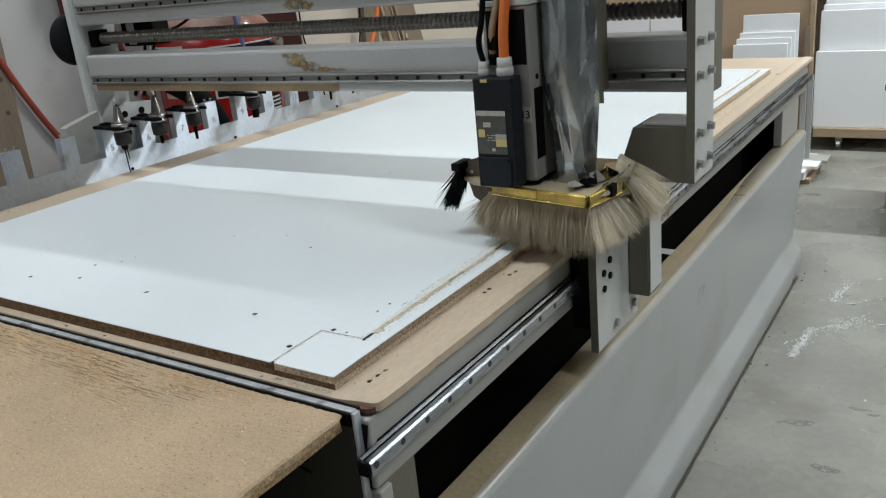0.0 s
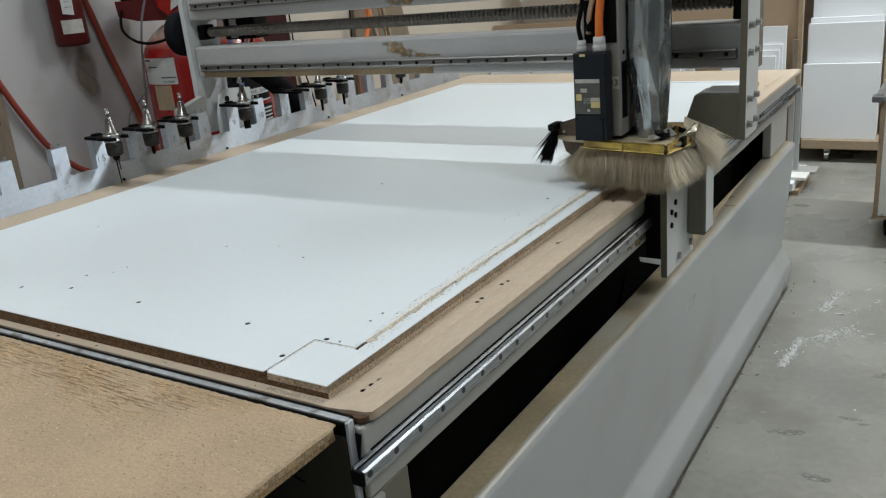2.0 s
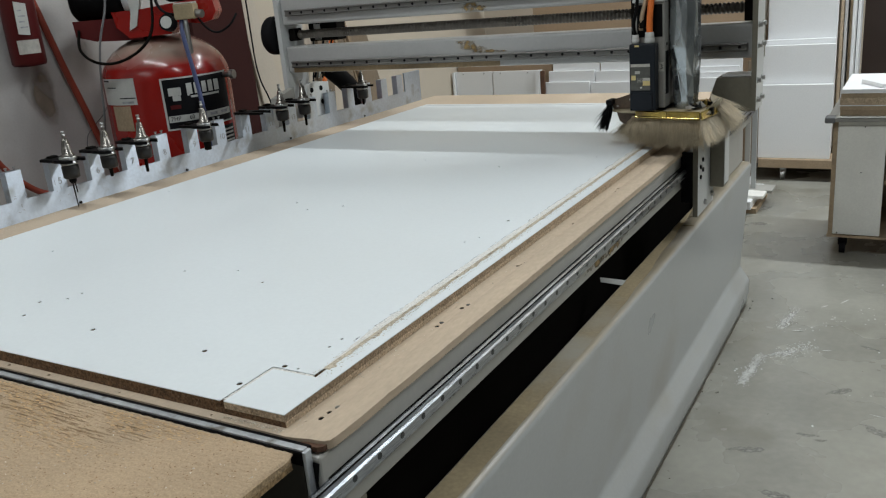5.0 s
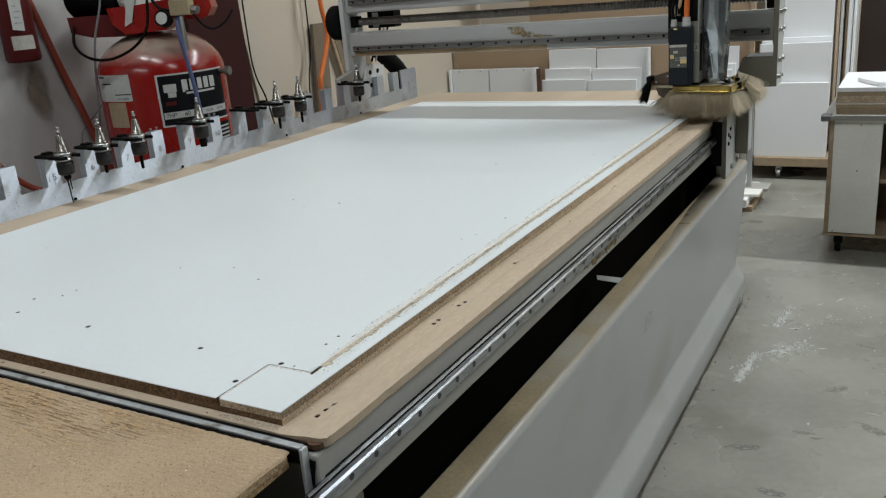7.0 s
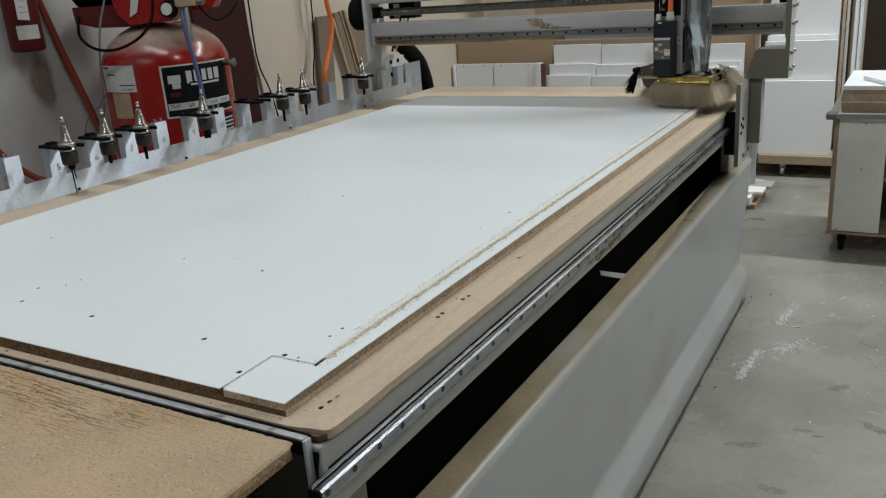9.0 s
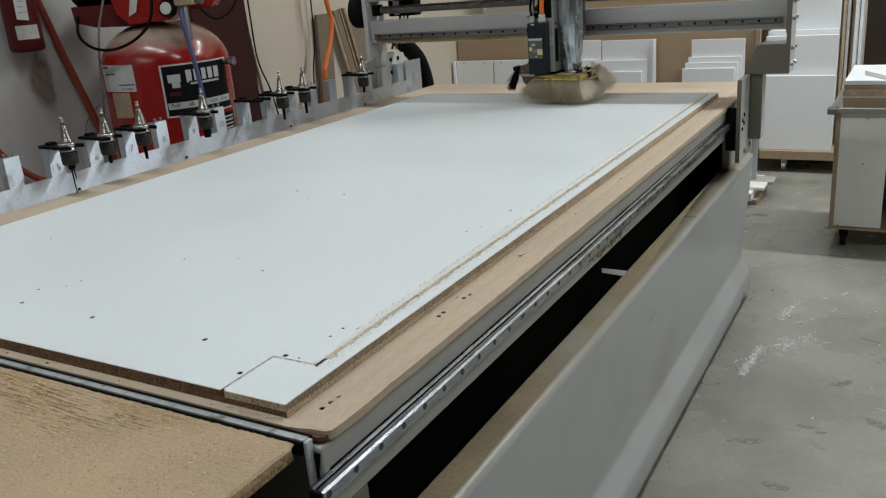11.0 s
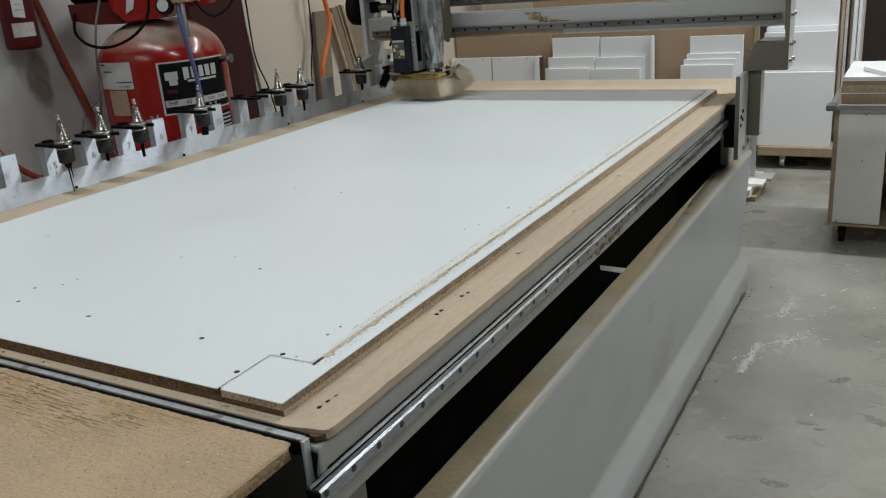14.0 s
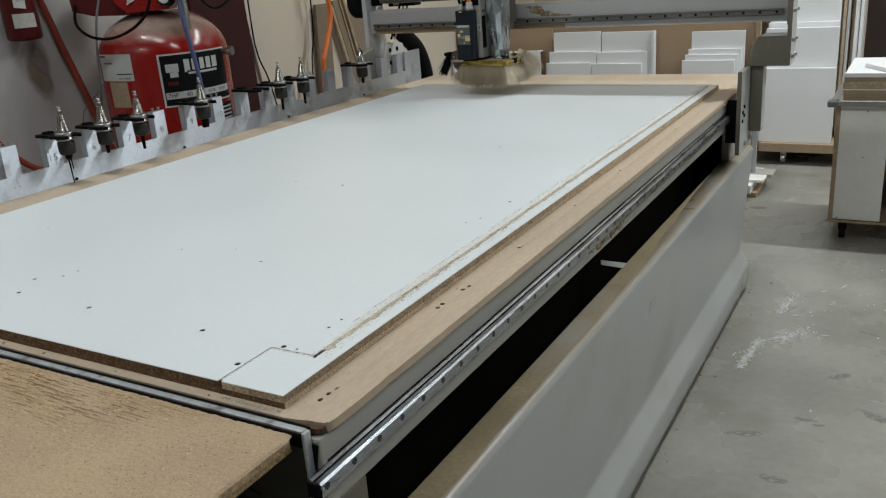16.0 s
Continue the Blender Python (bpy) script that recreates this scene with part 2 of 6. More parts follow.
# a stain thins out towards its rim
def thin_out(m, mask, mottling=1.0, size=45.0):
    n, link = m.node_tree.nodes, m.node_tree.links.new
    coord, shift, ball = n.new("ShaderNodeTexCoord"), n.new("ShaderNodeVectorMath"), n.new("ShaderNodeVectorMath")
    shift.operation, ball.operation = "SUBTRACT", "LENGTH"
    shift.inputs[1].default_value = (0.5, 0.5, 0.5)
    link(coord.outputs["Generated"], shift.inputs[0])
    flat = n.new("ShaderNodeVectorMath")
    flat.operation = "MULTIPLY"
    flat.inputs[1].default_value = mask
    link(shift.outputs["Vector"], flat.inputs[0])
    link(flat.outputs["Vector"], ball.inputs[0])
    rim, cloud, both = n.new("ShaderNodeMapRange"), n.new("ShaderNodeTexNoise"), n.new("ShaderNodeMath")
    for k, v in (("From Min", 0.5), ("From Max", 0.2), ("To Min", -1.0), ("To Max", 0.25)):
        rim.inputs[k].default_value = v
    link(ball.outputs["Value"], rim.inputs["Value"])
    cloud.inputs["Scale"].default_value, cloud.inputs["Detail"].default_value = size, 5.0
    link(coord.outputs["Object"], cloud.inputs["Vector"])
    mottle = n.new("ShaderNodeMapRange")
    for k, v in (("From Min", 0.3), ("From Max", 0.7), ("To Min", 0.3 - 0.65 * mottling), ("To Max", 0.3 + 0.65 * mottling)):
        mottle.inputs[k].default_value = v
    link(cloud.outputs["Fac"], mottle.inputs["Value"])
    both.operation, both.use_clamp = "ADD", True
    link(rim.outputs["Result"], both.inputs[0]), link(mottle.outputs["Result"], both.inputs[1])
    link(both.outputs["Value"], n["Principled BSDF"].inputs["Alpha"])
thin_out(STAIN, (1, 0, 1))
SIDE_STAIN = mat("side_grease_stain", (0.33, 0.225, 0.095), 0.6, vary=0.35, scale=30, grain=0.2)
thin_out(SIDE_STAIN, (0, 1, 1))

SMUDGE = mat("brown_smudge", (0.37, 0.295, 0.225), 0.8, vary=0.15, scale=8)
thin_out(SMUDGE, (0, 1, 1), 0.4, 9.0)
SMEAR = mat("pale_smear", (0.50, 0.495, 0.47), 0.7, vary=0.15, scale=30)
thin_out(SMEAR, (1, 1, 0))
SCUFF = mat("dark_scuff", (0.226, 0.219, 0.194), 0.6, vary=0.2, scale=30)
thin_out(SCUFF, (1, 1, 0))

GLOW = bpy.data.materials.new("lamp_tube")
GLOW.use_nodes = True
GLOW.node_tree.nodes["Principled BSDF"].inputs["Emission Color"].default_value = (0.93, 1.0, 0.985, 1)
GLOW.node_tree.nodes["Principled BSDF"].inputs["Emission Strength"].default_value = 6.0


# ---- building helpers ----
def box(bm, x0, x1, y0, y1, z0, z1, bevel=0.0):
    made = bmesh.ops.create_cube(bm, size=1.0, matrix=Matrix.LocRotScale(((x0 + x1) / 2, (y0 + y1) / 2, (z0 + z1) / 2), None, (abs(x1 - x0), abs(y1 - y0), abs(z1 - z0))))
    if bevel:
        edges = list({e for v in made["verts"] for e in v.link_edges})
        bmesh.ops.bevel(bm, geom=edges, offset=bevel, segments=2, affect="EDGES", profile=0.5)
    return bm


def a_box(x0, x1, y0, y1, z0, z1, bevel=0.0):
    return box(bmesh.new(), x0, x1, y0, y1, z0, z1, bevel)


def rod(bm, a, b, r0, r1=None, seg=14):
    """A capped, round (or six-sided) bar from a to b."""
    a, b = Vector(a), Vector(b)
    way = b - a
    m = Matrix.Translation((a + b) / 2) @ way.to_track_quat("Z", "Y").to_matrix().to_4x4()
    bmesh.ops.create_cone(bm, cap_ends=True, segments=seg, radius1=r0, radius2=r0 if r1 is None else r1, depth=way.length, matrix=m)
    return bm


def lathe(bm, origin, profile, axis="z", seg=28):
    """Turns a profile of (radius, height) about an upright axis (or one along x) through origin."""
    rings = []
    for r, h in profile:
        ring = []
        for k in range(seg):
            a = 2 * math.pi * k / seg
            p = (r * math.cos(a), r * math.sin(a), h) if axis == "z" else (h, r * math.cos(a), r * math.sin(a))
            ring.append(bm.verts.new(Vector(origin) + Vector(p)))
        rings.append(ring)
    for lo, hi in zip(rings, rings[1:]):
        for k in range(seg):
            f = bm.faces.new((lo[k], lo[(k + 1) % seg], hi[(k + 1) % seg], hi[k]))
            f.smooth = True
    bm.faces.new(rings[0]), bm.faces.new(rings[-1])
    bmesh.ops.recalc_face_normals(bm, faces=bm.faces)
    return bm


def prism(bm, outline, lo, hi, plane="xy"):
    """Extrudes an outline: in plan (xy) along z, in elevation (xz) along y, or (yz) along x."""
    def place(p, h):
        return {"xy": (p[0], p[1], h), "xz": (p[0], h, p[1]), "yz": (h, p[0], p[1])}[plane]
    a = [bm.verts.new(place(p, lo)) for p in outline]
    b = [bm.verts.new(place(p, hi)) for p in outline]
    k = len(outline)
    bm.faces.new(a), bm.faces.new(list(reversed(b)))
    for i in range(k):
        bm.faces.new((a[i], a[(i + 1) % k], b[(i + 1) % k], b[i]))
    bmesh.ops.recalc_face_normals(bm, faces=bm.faces)
    return bm


def smooth_path(points, steps=8):
    """Catmull-Rom through the points."""
    p = [Vector(q) for q in points]
    p = [2 * p[0] - p[1]] + p + [2 * p[-1] - p[-2]]
    out = []
    for i in range(1, len(p) - 2):
        for k in range(steps):
            t = k / steps
            out.append(0.5 * (2 * p[i] + (p[i + 1] - p[i - 1]) * t + (2 * p[i - 1] - 5 * p[i] + 4 * p[i + 1] - p[i + 2]) * t * t + (3 * p[i] - p[i - 1] - 3 * p[i + 1] + p[i + 2]) * t ** 3))
    return out + [p[-2]]


def hose(bm, points, r, seg=10, steps=8, flat=1.0):
    path = smooth_path(points, steps)
    rings, side = [], None
    for i, c in enumerate(path):
        way = (path[min(i + 1, len(path) - 1)] - path[max(i - 1, 0)]).normalized()
        if side is None:
            side = way.orthogonal().normalized()
        side = (side - way * side.dot(way)).normalized()
        up = way.cross(side)
        rings.append([bm.verts.new(c + side * r * math.cos(2 * math.pi * k / seg) + up * r * flat * math.sin(2 * math.pi * k / seg)) for k in range(seg)])
    for lo, hi in zip(rings, rings[1:]):
        for k in range(seg):
            f = bm.faces.new((lo[k], lo[(k + 1) % seg], hi[(k + 1) % seg], hi[k]))
            f.smooth = True
    bm.faces.new(rings[0]), bm.faces.new(rings[-1])
    bmesh.ops.recalc_face_normals(bm, faces=bm.faces)
    return bm


def origin_of(ob):
    at = Vector((0, 0, 0))
    while ob is not None:
        at += ob.location
        ob = ob.parent
    return at


def mesh_of(name, bm, material, shift=(0, 0, 0)):
    bmesh.ops.translate(bm, verts=bm.verts, vec=-Vector(shift))
    me = bpy.data.meshes.new(name)
    bm.to_mesh(me)
    bm.free()
    me.materials.append(material)
    return me


def thing(name, at, label, category, group="", kind=""):
    ob = new(name)
    ob.empty_display_size = 0.05
    ob.location = at
    return tagged(ob, label, category, group, kind)


def part(name, bm, material, parent, label="", kind=""):
    """Links a bmesh, in the world's coordinates, as one mesh under a thing or part."""
    ob = new(name, mesh_of(name, bm, material, origin_of(parent)))
    ob.parent = parent
    return tagged(ob, label, kind=kind)


def single(name, bm, material, at, label, category="", group="", kind=""):
    """A thing, or a piece of the setting, that is one mesh."""
    ob = new(name, mesh_of(name, bm, material, at))
    ob.location = at
    return tagged(ob, label, category, group, kind)


def alike(source, name, shift, parent):
    """Another piece on the same mesh."""
    ob = new(name, source.data)
    ob.parent, ob.location = parent, source.location + Vector(shift)
    return ob


def holed(outline, holes, thick, plane=Matrix()):
    """A flat plate with holes through it: outline and (x, y, radius) holes, from 0 down to -thick."""
    cu = bpy.data.curves.new("plate", "CURVE")
    cu.dimensions, cu.fill_mode, cu.extrude = "2D", "BOTH", thick / 2
    for ring in [outline] + [[(x + r * math.cos(a * math.pi / 6), y + r * math.sin(a * math.pi / 6)) for a in range(12)] for x, y, r in holes]:
        s = cu.splines.new("POLY")
        s.points.add(len(ring) - 1)
        for point, (x, y) in zip(s.points, ring):
            point.co = (x, y, 0, 1)
        s.use_cyclic_u = True
    ob = bpy.data.objects.new("plate", cu)
    scene.collection.objects.link(ob)
    bpy.context.view_layer.update()
    me = bpy.data.meshes.new_from_object(ob.evaluated_get(bpy.context.evaluated_depsgraph_get()))
    bm = bmesh.new()
    bm.from_mesh(me)
    bpy.data.objects.remove(ob), bpy.data.curves.remove(cu), bpy.data.meshes.remove(me)
    bmesh.ops.transform(bm, matrix=plane @ Matrix.Translation((0, 0, -thick / 2)), verts=bm.verts)
    return bm


def lettering(text, size, m, thick=0.0003):
    cu = bpy.data.curves.new("text", "FONT")
    cu.body, cu.size, cu.extrude, cu.align_x, cu.align_y = text, size, thick, "CENTER", "CENTER"
    ob = bpy.data.objects.new("text", cu)
    scene.collection.objects.link(ob)
    bpy.context.view_layer.update()
    me = bpy.data.meshes.new_from_object(ob.evaluated_get(bpy.context.evaluated_depsgraph_get()))
    bm = bmesh.new()
    bm.from_mesh(me)
    bpy.data.objects.remove(ob), bpy.data.curves.remove(cu), bpy.data.meshes.remove(me)
    bmesh.ops.transform(bm, matrix=m, verts=bm.verts)
    return bm


def chips(bm, places, lo, hi, rng):
    """Small four-cornered crumbs at the places."""
    for p in places:
        s = rng.uniform(lo, hi)
        v = [bm.verts.new(Vector(p) + Vector((rng.uniform(-s, s), rng.uniform(-s, s), h * s))) for h in (0, 0, 0.1, 0.7)]
        for tri in ((0, 1, 2), (0, 1, 3), (1, 2, 3), (0, 2, 3)):
            bm.faces.new([v[i] for i in tri])
    bmesh.ops.recalc_face_normals(bm, faces=bm.faces)
    return bm


# ---- the room ----
WX0, WX1, WY0, WY1, ROOF = -2.36, 5.0, -5.5, 5.3, 4.2
single("floor", a_box(WX0, WX1, WY0, WY1, -0.1, 0), CONCRETE, (0, 0, 0), "worn grey concrete workshop floor with pale splashes", kind="structure")
single("wall_west", a_box(WX0 - 0.12, WX0, WY0, 2.6, 0, ROOF), WALL, (WX0, 0, 0), "scuffed white painted workshop wall", kind="structure")
single("wall_west_far", a_box(WX0 - 0.12, WX0, 2.6, WY1, 0, ROOF), WALL_BEIGE, (WX0, 3, 0), "cream painted workshop wall", kind="structure")
single("wall_south", a_box(WX0 - 0.12, WX1 + 0.12, WY0 - 0.12, WY0, 0, ROOF), WALL_DIM, (0, WY0, 0), "plain unseen wall, kept dark to cut bounced light", kind="structure")
single("wall_east", a_box(WX1, WX1 + 0.12, WY0, WY1, 0, ROOF), WALL_DIM, (WX1, 0, 0), "plain unseen wall, kept dark to cut bounced light", kind="structure")
north = bmesh.new()
DOOR0, DOOR1, DOOR_H = 0.30, 1.35, 2.15
box(north, WX0 - 0.12, DOOR0, WY1, WY1 + 0.12, 0, ROOF)
box(north, DOOR1, WX1 + 0.12, WY1, WY1 + 0.12, 0, ROOF)
box(north, DOOR0, DOOR1, WY1, WY1 + 0.12, DOOR_H, ROOF)
single("wall_north", north, WALL_BEIGE, (0, WY1, 0), "cream painted wall with a doorway", kind="structure")
single("door_1", a_box(DOOR0, DOOR1, WY1 + 0.05, WY1 + 0.095, 0.005, DOOR_H, 0.003), DARK_ROOM, (DOOR0, WY1, 0), "closed dark brown door", kind="structure")
single("ceiling", a_box(WX0 - 0.12, WX1 + 0.12, WY0 - 0.12, WY1 + 0.12, ROOF, ROOF + 0.1), CEILING, (0, 0, ROOF), "unseen workshop ceiling, kept dark to cut bounced light", kind="structure")
for row_y in LAMP_ROWS:
    for row_x in lamp_columns(row_y):
        f = thing("ceiling_light", (row_x, row_y, ROOF), "white strip light fixture on the ceiling", "light", "ceiling strip lights")
        part("housing", a_box(row_x - 1.22, row_x + 1.22, row_y - 0.08, row_y + 0.08, LAMP_Z - 0.03, ROOF, 0.01), MACHINE_WHITE, f)
        tubes = bmesh.new()
        for dy in (-0.04, 0.04):
            rod(tubes, (row_x - 1.19, row_y + dy, LAMP_Z - 0.046), (row_x + 1.19, row_y + dy, LAMP_Z - 0.046), 0.013, seg=10)
        part("tube", tubes, GLOW, f, "glowing lamp tubes")

# ---- the router table ----
TOP, SHEET = 0.851, 0.870
END = 2.86
table = thing("router_table", (-0.68, 1.4, 0), "light grey steel bed of a large routing machine", "machine")
# bed side beams and cross members
part("side_beam", a_box(0.0, 0.066, -0.022, 2.80, 0.735, 0.836, 0.004), MACHINE, table, "light grey steel side beam")
part("side_beam", a_box(-1.50, -1.435, -0.022, 2.80, 0.735, 0.836, 0.004), MACHINE, table)
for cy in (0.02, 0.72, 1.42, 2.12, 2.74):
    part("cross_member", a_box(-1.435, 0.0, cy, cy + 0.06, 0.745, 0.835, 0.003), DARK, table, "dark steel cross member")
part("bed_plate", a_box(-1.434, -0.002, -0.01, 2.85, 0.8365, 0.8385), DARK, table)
for side, x0, x1 in ((1, 0.03, 0.092), (-1, -1.534, -1.472)):
    # pressed steel base that splays into a foot at the floor
    out = x1 if side > 0 else x0
    inn = x0 if side > 0 else x1
    ring = [(inn, 0.0), (inn, 0.598)]
    for k in range(9):
        a = math.pi / 2 * (1 - k / 8)
        ring.append((out - side * 0.016 + side * 0.016 * math.cos(a), 0.582 + 0.016 * math.sin(a)))
    ring += [(out + side * dx, z) for dx, z in ((-0.0322, 0.176), (-0.0325, 0.168), (-0.0316, 0.160), (-0.0290, 0.153), (-0.0240, 0.145), (-0.0020, 0.112),
                                                (0.0016, 0.105), (0.0038, 0.097), (0.0046, 0.088), (0.0046, 0.072), (0.003, 0.045), (-0.001, 0.018), (-0.0035, 0.0))]
    base = prism(bmesh.new(), ring, -0.35, 2.695, "xz")
    for f in base.faces:
        f.smooth = len(f.verts) == 4
    for e in base.edges:
        e.smooth = not any(len(f.verts) > 4 for f in e.link_faces)
    part("base_beam", base, BASE, table, "smooth light grey painted steel base")
    # thick dust near the front of the ledge that thins out towards the far end
    wide = (out - side * 0.0145) - (inn + side * 0.002)
    drift = [(inn + side * 0.002, 2.2), (inn + side * 0.002, -0.34), (out - side * 0.0145, -0.34)]
    drift += [(inn + side * 0.002 + wide * max(0.02, min(1.0, 1.0 - (y - 1.15) / 1.0 + 0.16 * noise.noise((y * 7, 2, 5)))), y) for y in (0.5 + 0.04 * k for k in range(42))]
    part("dust", prism(bmesh.new(), drift if side > 0 else drift[::-1], 0.5986, 0.5992), DUSTY, table, "dusty top of the steel base", "stuff")
    for ly in (-0.02,):
        part("leg", a_box(min(inn, inn + side * 0.034), max(inn, inn + side * 0.034), ly + 0.005, ly + 0.085, 0.5997, 0.735, 0.004), BEIGE, table, "steel leg of the bed")
    part("leg_panel", a_box(min(inn, inn + side * 0.030), max(inn, inn + side * 0.030), 2.40, 2.685, 0.5997, 0.735, 0.004), MACHINE, table, "grey steel leg panel")
part("apron", a_box(-1.40, 0.029, 2.60, 2.62, 0.25, 0.735), DARK, table, "dark sheet closing off the shaded space under the bed")
# added dark sheet that stands for the deep shade under the bed
part("inner_panel", a_box(-0.075, -0.06, -0.02, 2.6, 0.216, 0.734), DARK, table, "dark sheet closing off the shaded space under the bed")
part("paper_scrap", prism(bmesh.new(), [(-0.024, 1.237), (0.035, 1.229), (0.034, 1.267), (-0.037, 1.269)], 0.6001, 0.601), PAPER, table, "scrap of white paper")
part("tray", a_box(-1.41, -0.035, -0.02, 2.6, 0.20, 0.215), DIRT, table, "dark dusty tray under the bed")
debris = bmesh.new()
r2 = random.Random(8)
chips(debris, [(r2.uniform(-0.3, 0.02), r2.uniform(0, 2.5), 0.2155) for _ in range(500)], 0.004, 0.02, r2)
part("debris", debris, RUST, table, "brown chips in the tray", "stuff")
# near end: dark plate, aluminium edge strip and corner angle
part("end_plate", a_box(-1.5, 0.0505, -0.034, -0.024, 0.30, 0.829, 0.002), OLIVE, table, "dark olive steel end plate")
scrawl = hose(bmesh.new(), [(-0.062, -0.0345, 0.764), (-0.046, -0.0345, 0.768), (-0.034, -0.0345, 0.763), (-0.036, -0.0345, 0.756), (-0.050, -0.0345, 0.755)], 0.0013, 6)
hose(scrawl, [(-0.066, -0.0345, 0.750), (-0.048, -0.0345, 0.745), (-0.031, -0.0345, 0.741)], 0.0012, 6)
part("marker_scrawl", scrawl, INK, table, "black marker strokes")
part("edge_strip", a_box(-1.5, 0.0515, -0.0323, -0.0226, 0.8295, 0.8495, 0.0010), STRIP_ALU, table, "worn aluminium edge strip")
part("front_lip", a_box(-1.5, 0.0515, -0.0352, -0.0326, 0.8295, 0.8468), BLACK, table, "thin black lip")
part("seal", a_box(-1.5, 0.0515, -0.0224, -0.0160, 0.8295, 0.8482), BLACK, table, "thin black seal")
part("corner_angle", a_box(0.0518, 0.0568, -0.0345, -0.0225, 0.30, 0.8485, 0.001), ALU, table, "aluminium corner angle")
part("gap", prism(bmesh.new(), [(0.0570, 0.736), (0.0588, 0.736), (0.0600, 0.800), (0.0664, 0.829), (0.0570, 0.829)], -0.0240, -0.0224, "xz"), BLACK, table, "dirty gap beside the corner angle")
part("front_leg", a_box(0.046, 0.070, -0.022, 0.004, 0.60, 0.732, 0.003), MACHINE, table)
# ground linear rail on the side beam
rail = prism(bmesh.new(), [(0.0664, 0.776), (0.0664, 0.8005), (0.0700, 0.8005), (0.0722, 0.7975), (0.0765, 0.7970), (0.0785, 0.7990), (0.0835, 0.7985), (0.0862, 0.7955), (0.0862, 0.779), (0.084, 0.776)], -0.050, 2.79, "xz")
part("linear_rail", rail, RAIL, table, "polished steel linear rail")
bolt0 = None
for k in range(50):
    by = -0.0395 + k * 0.0556
    if bolt0 is None:
        bolt0 = part("rail_bolt", rod(bmesh.new(), (0.0855, by, 0.7895), (0.0867, by, 0.7895), 0.0048, seg=12), GUIDE_DARK, table, "dark rail bolt")
    else:
        alike(bolt0, "rail_bolt", (0, 0.0556 * k, 0), table)
part("rail_groove", a_box(0.0728, 0.0752, -0.049, 2.79, 0.7973, 0.7979), DARK, table, "dark groove of the rail")
part("rail_stop", a_box(0.0668, 0.0855, -0.0540, -0.0502, 0.7775, 0.7985, 0.002), BLACK, table, "black end stop of the rail")
part("rust", a_box(0.0662, 0.0669, 0.85, 1.20, 0.736, 0.776), SIDE_STAIN, table, "brown grease stain")
# thin dark line along the joint above the rail
part("rail_shield", a_box(0.0662, 0.0674, -0.01, 2.79, 0.8007, 0.8020), DARK, table)

# spoilboard with a rounded near corner
def spoil_outline():
    pts = [(-1.43, -0.0162), (0.012, -0.0160), (0.030, -0.0135), (0.044, -0.0095), (0.056, -0.0085), (0.0650, -0.0070), (0.0700, -0.0025), (0.0722, 0.006), (0.0728, 0.02)]
    worn = [(0.0732 + 0.0010 * noise.noise((k * 0.3, 5, 0)) - 0.0050 * max(0, noise.noise((k * 0.9, 2, 7)) - 0.2), 0.04 + 0.0145 * k) for k in range(193)]
    return pts + worn + [(0.0735, END), (-1.43, END)]
screw_rows = [(0.027, 0.037), (0.028, 0.054), (0.022, 0.345), (0.024, 0.425), (0.026, 0.645), (0.031, 0.655), (0.028, 0.93), (0.030, 1.215), (0.026, 1.24), (0.028, 1.75), (0.030, 2.2)]
spoil = thing("spoilboard", (-0.68, 1.4, 0.8386), "milled brown fibreboard spoilboard on the machine bed", "board")
holes = [(x, y, 0.0042) for x, y in screw_rows] + [(-0.12, -0.009, 0.002), (-0.46, -0.008, 0.003), (-0.56, -0.007, 0.003), (-0.3, -0.008, 0.002)]
part("panel", holed(spoil_outline(), holes, 0.0122, Matrix.Translation((0, 0, TOP))), SPOIL, spoil)
# broken corner, given a darker brown for the shade it lies in
part("broken_corner", prism(bmesh.new(), [(0.020, -0.0162), (0.046, -0.0165), (0.060, -0.0160), (0.066, -0.011), (0.068, 0.0), (0.030, -0.004)], 0.8390, 0.8462), RUST, spoil, "broken fibreboard corner, its shade coloured in dark brown")
lip = bmesh.new()
bands = []
for k in range(60):
    y = -0.004 + k * 0.0484
    lift = 0.003 * min(1, k / 3)
    bands.append([lip.verts.new((x + dx * noise.noise((y * 6, 2, 0)), y, TOP + 0.0003 + z * lift)) for x, dx, z in ((0.030, 0.002, 0), (0.036, 0.002, 0.45), (0.043, 0.002, 1), (0.062, 0.001, 1), (0.0690, 0, 0.5), (0.0715, 0, -0.1))])
for a, b in zip(bands, bands[1:]):
    for k in range(5):
        f = lip.faces.new((a[k], a[k + 1], b[k + 1], b[k]))
        f.smooth = True
part("raised_edge", lip, SPOIL, spoil)
# black sheet under the panel, the shade inside its holes as colour
part("groove_floor", prism(bmesh.new(), spoil_outline(), 0.8387, 0.8388), BLACK, spoil)
for x, y in ((0.030, 0.069), (0.022, 0.360), (0.028, 0.441), (0.034, 0.665)):
    part("screw", rod(bmesh.new(), (x, y, TOP - 0.002), (x, y, TOP + 0.0006), 0.0038, seg=10), STEEL if y < 0.1 else GUIDE_DARK, spoil, "screw head")
# black plugs fill the screw holes in place of their shade
sinks = bmesh.new()
for x, y in screw_rows:
    rod(sinks, (x, y, TOP - 0.011), (x, y, TOP - 0.0012), 0.0041, seg=12)
part("screw_hole", sinks, BLACK, spoil, "dark screw holes", "stuff")
# worn slot near the far corner
part("slot", a_box(0.02, 0.055, 2.452, 2.458, TOP + 0.0002, TOP + 0.0008), SCRATCH, spoil)

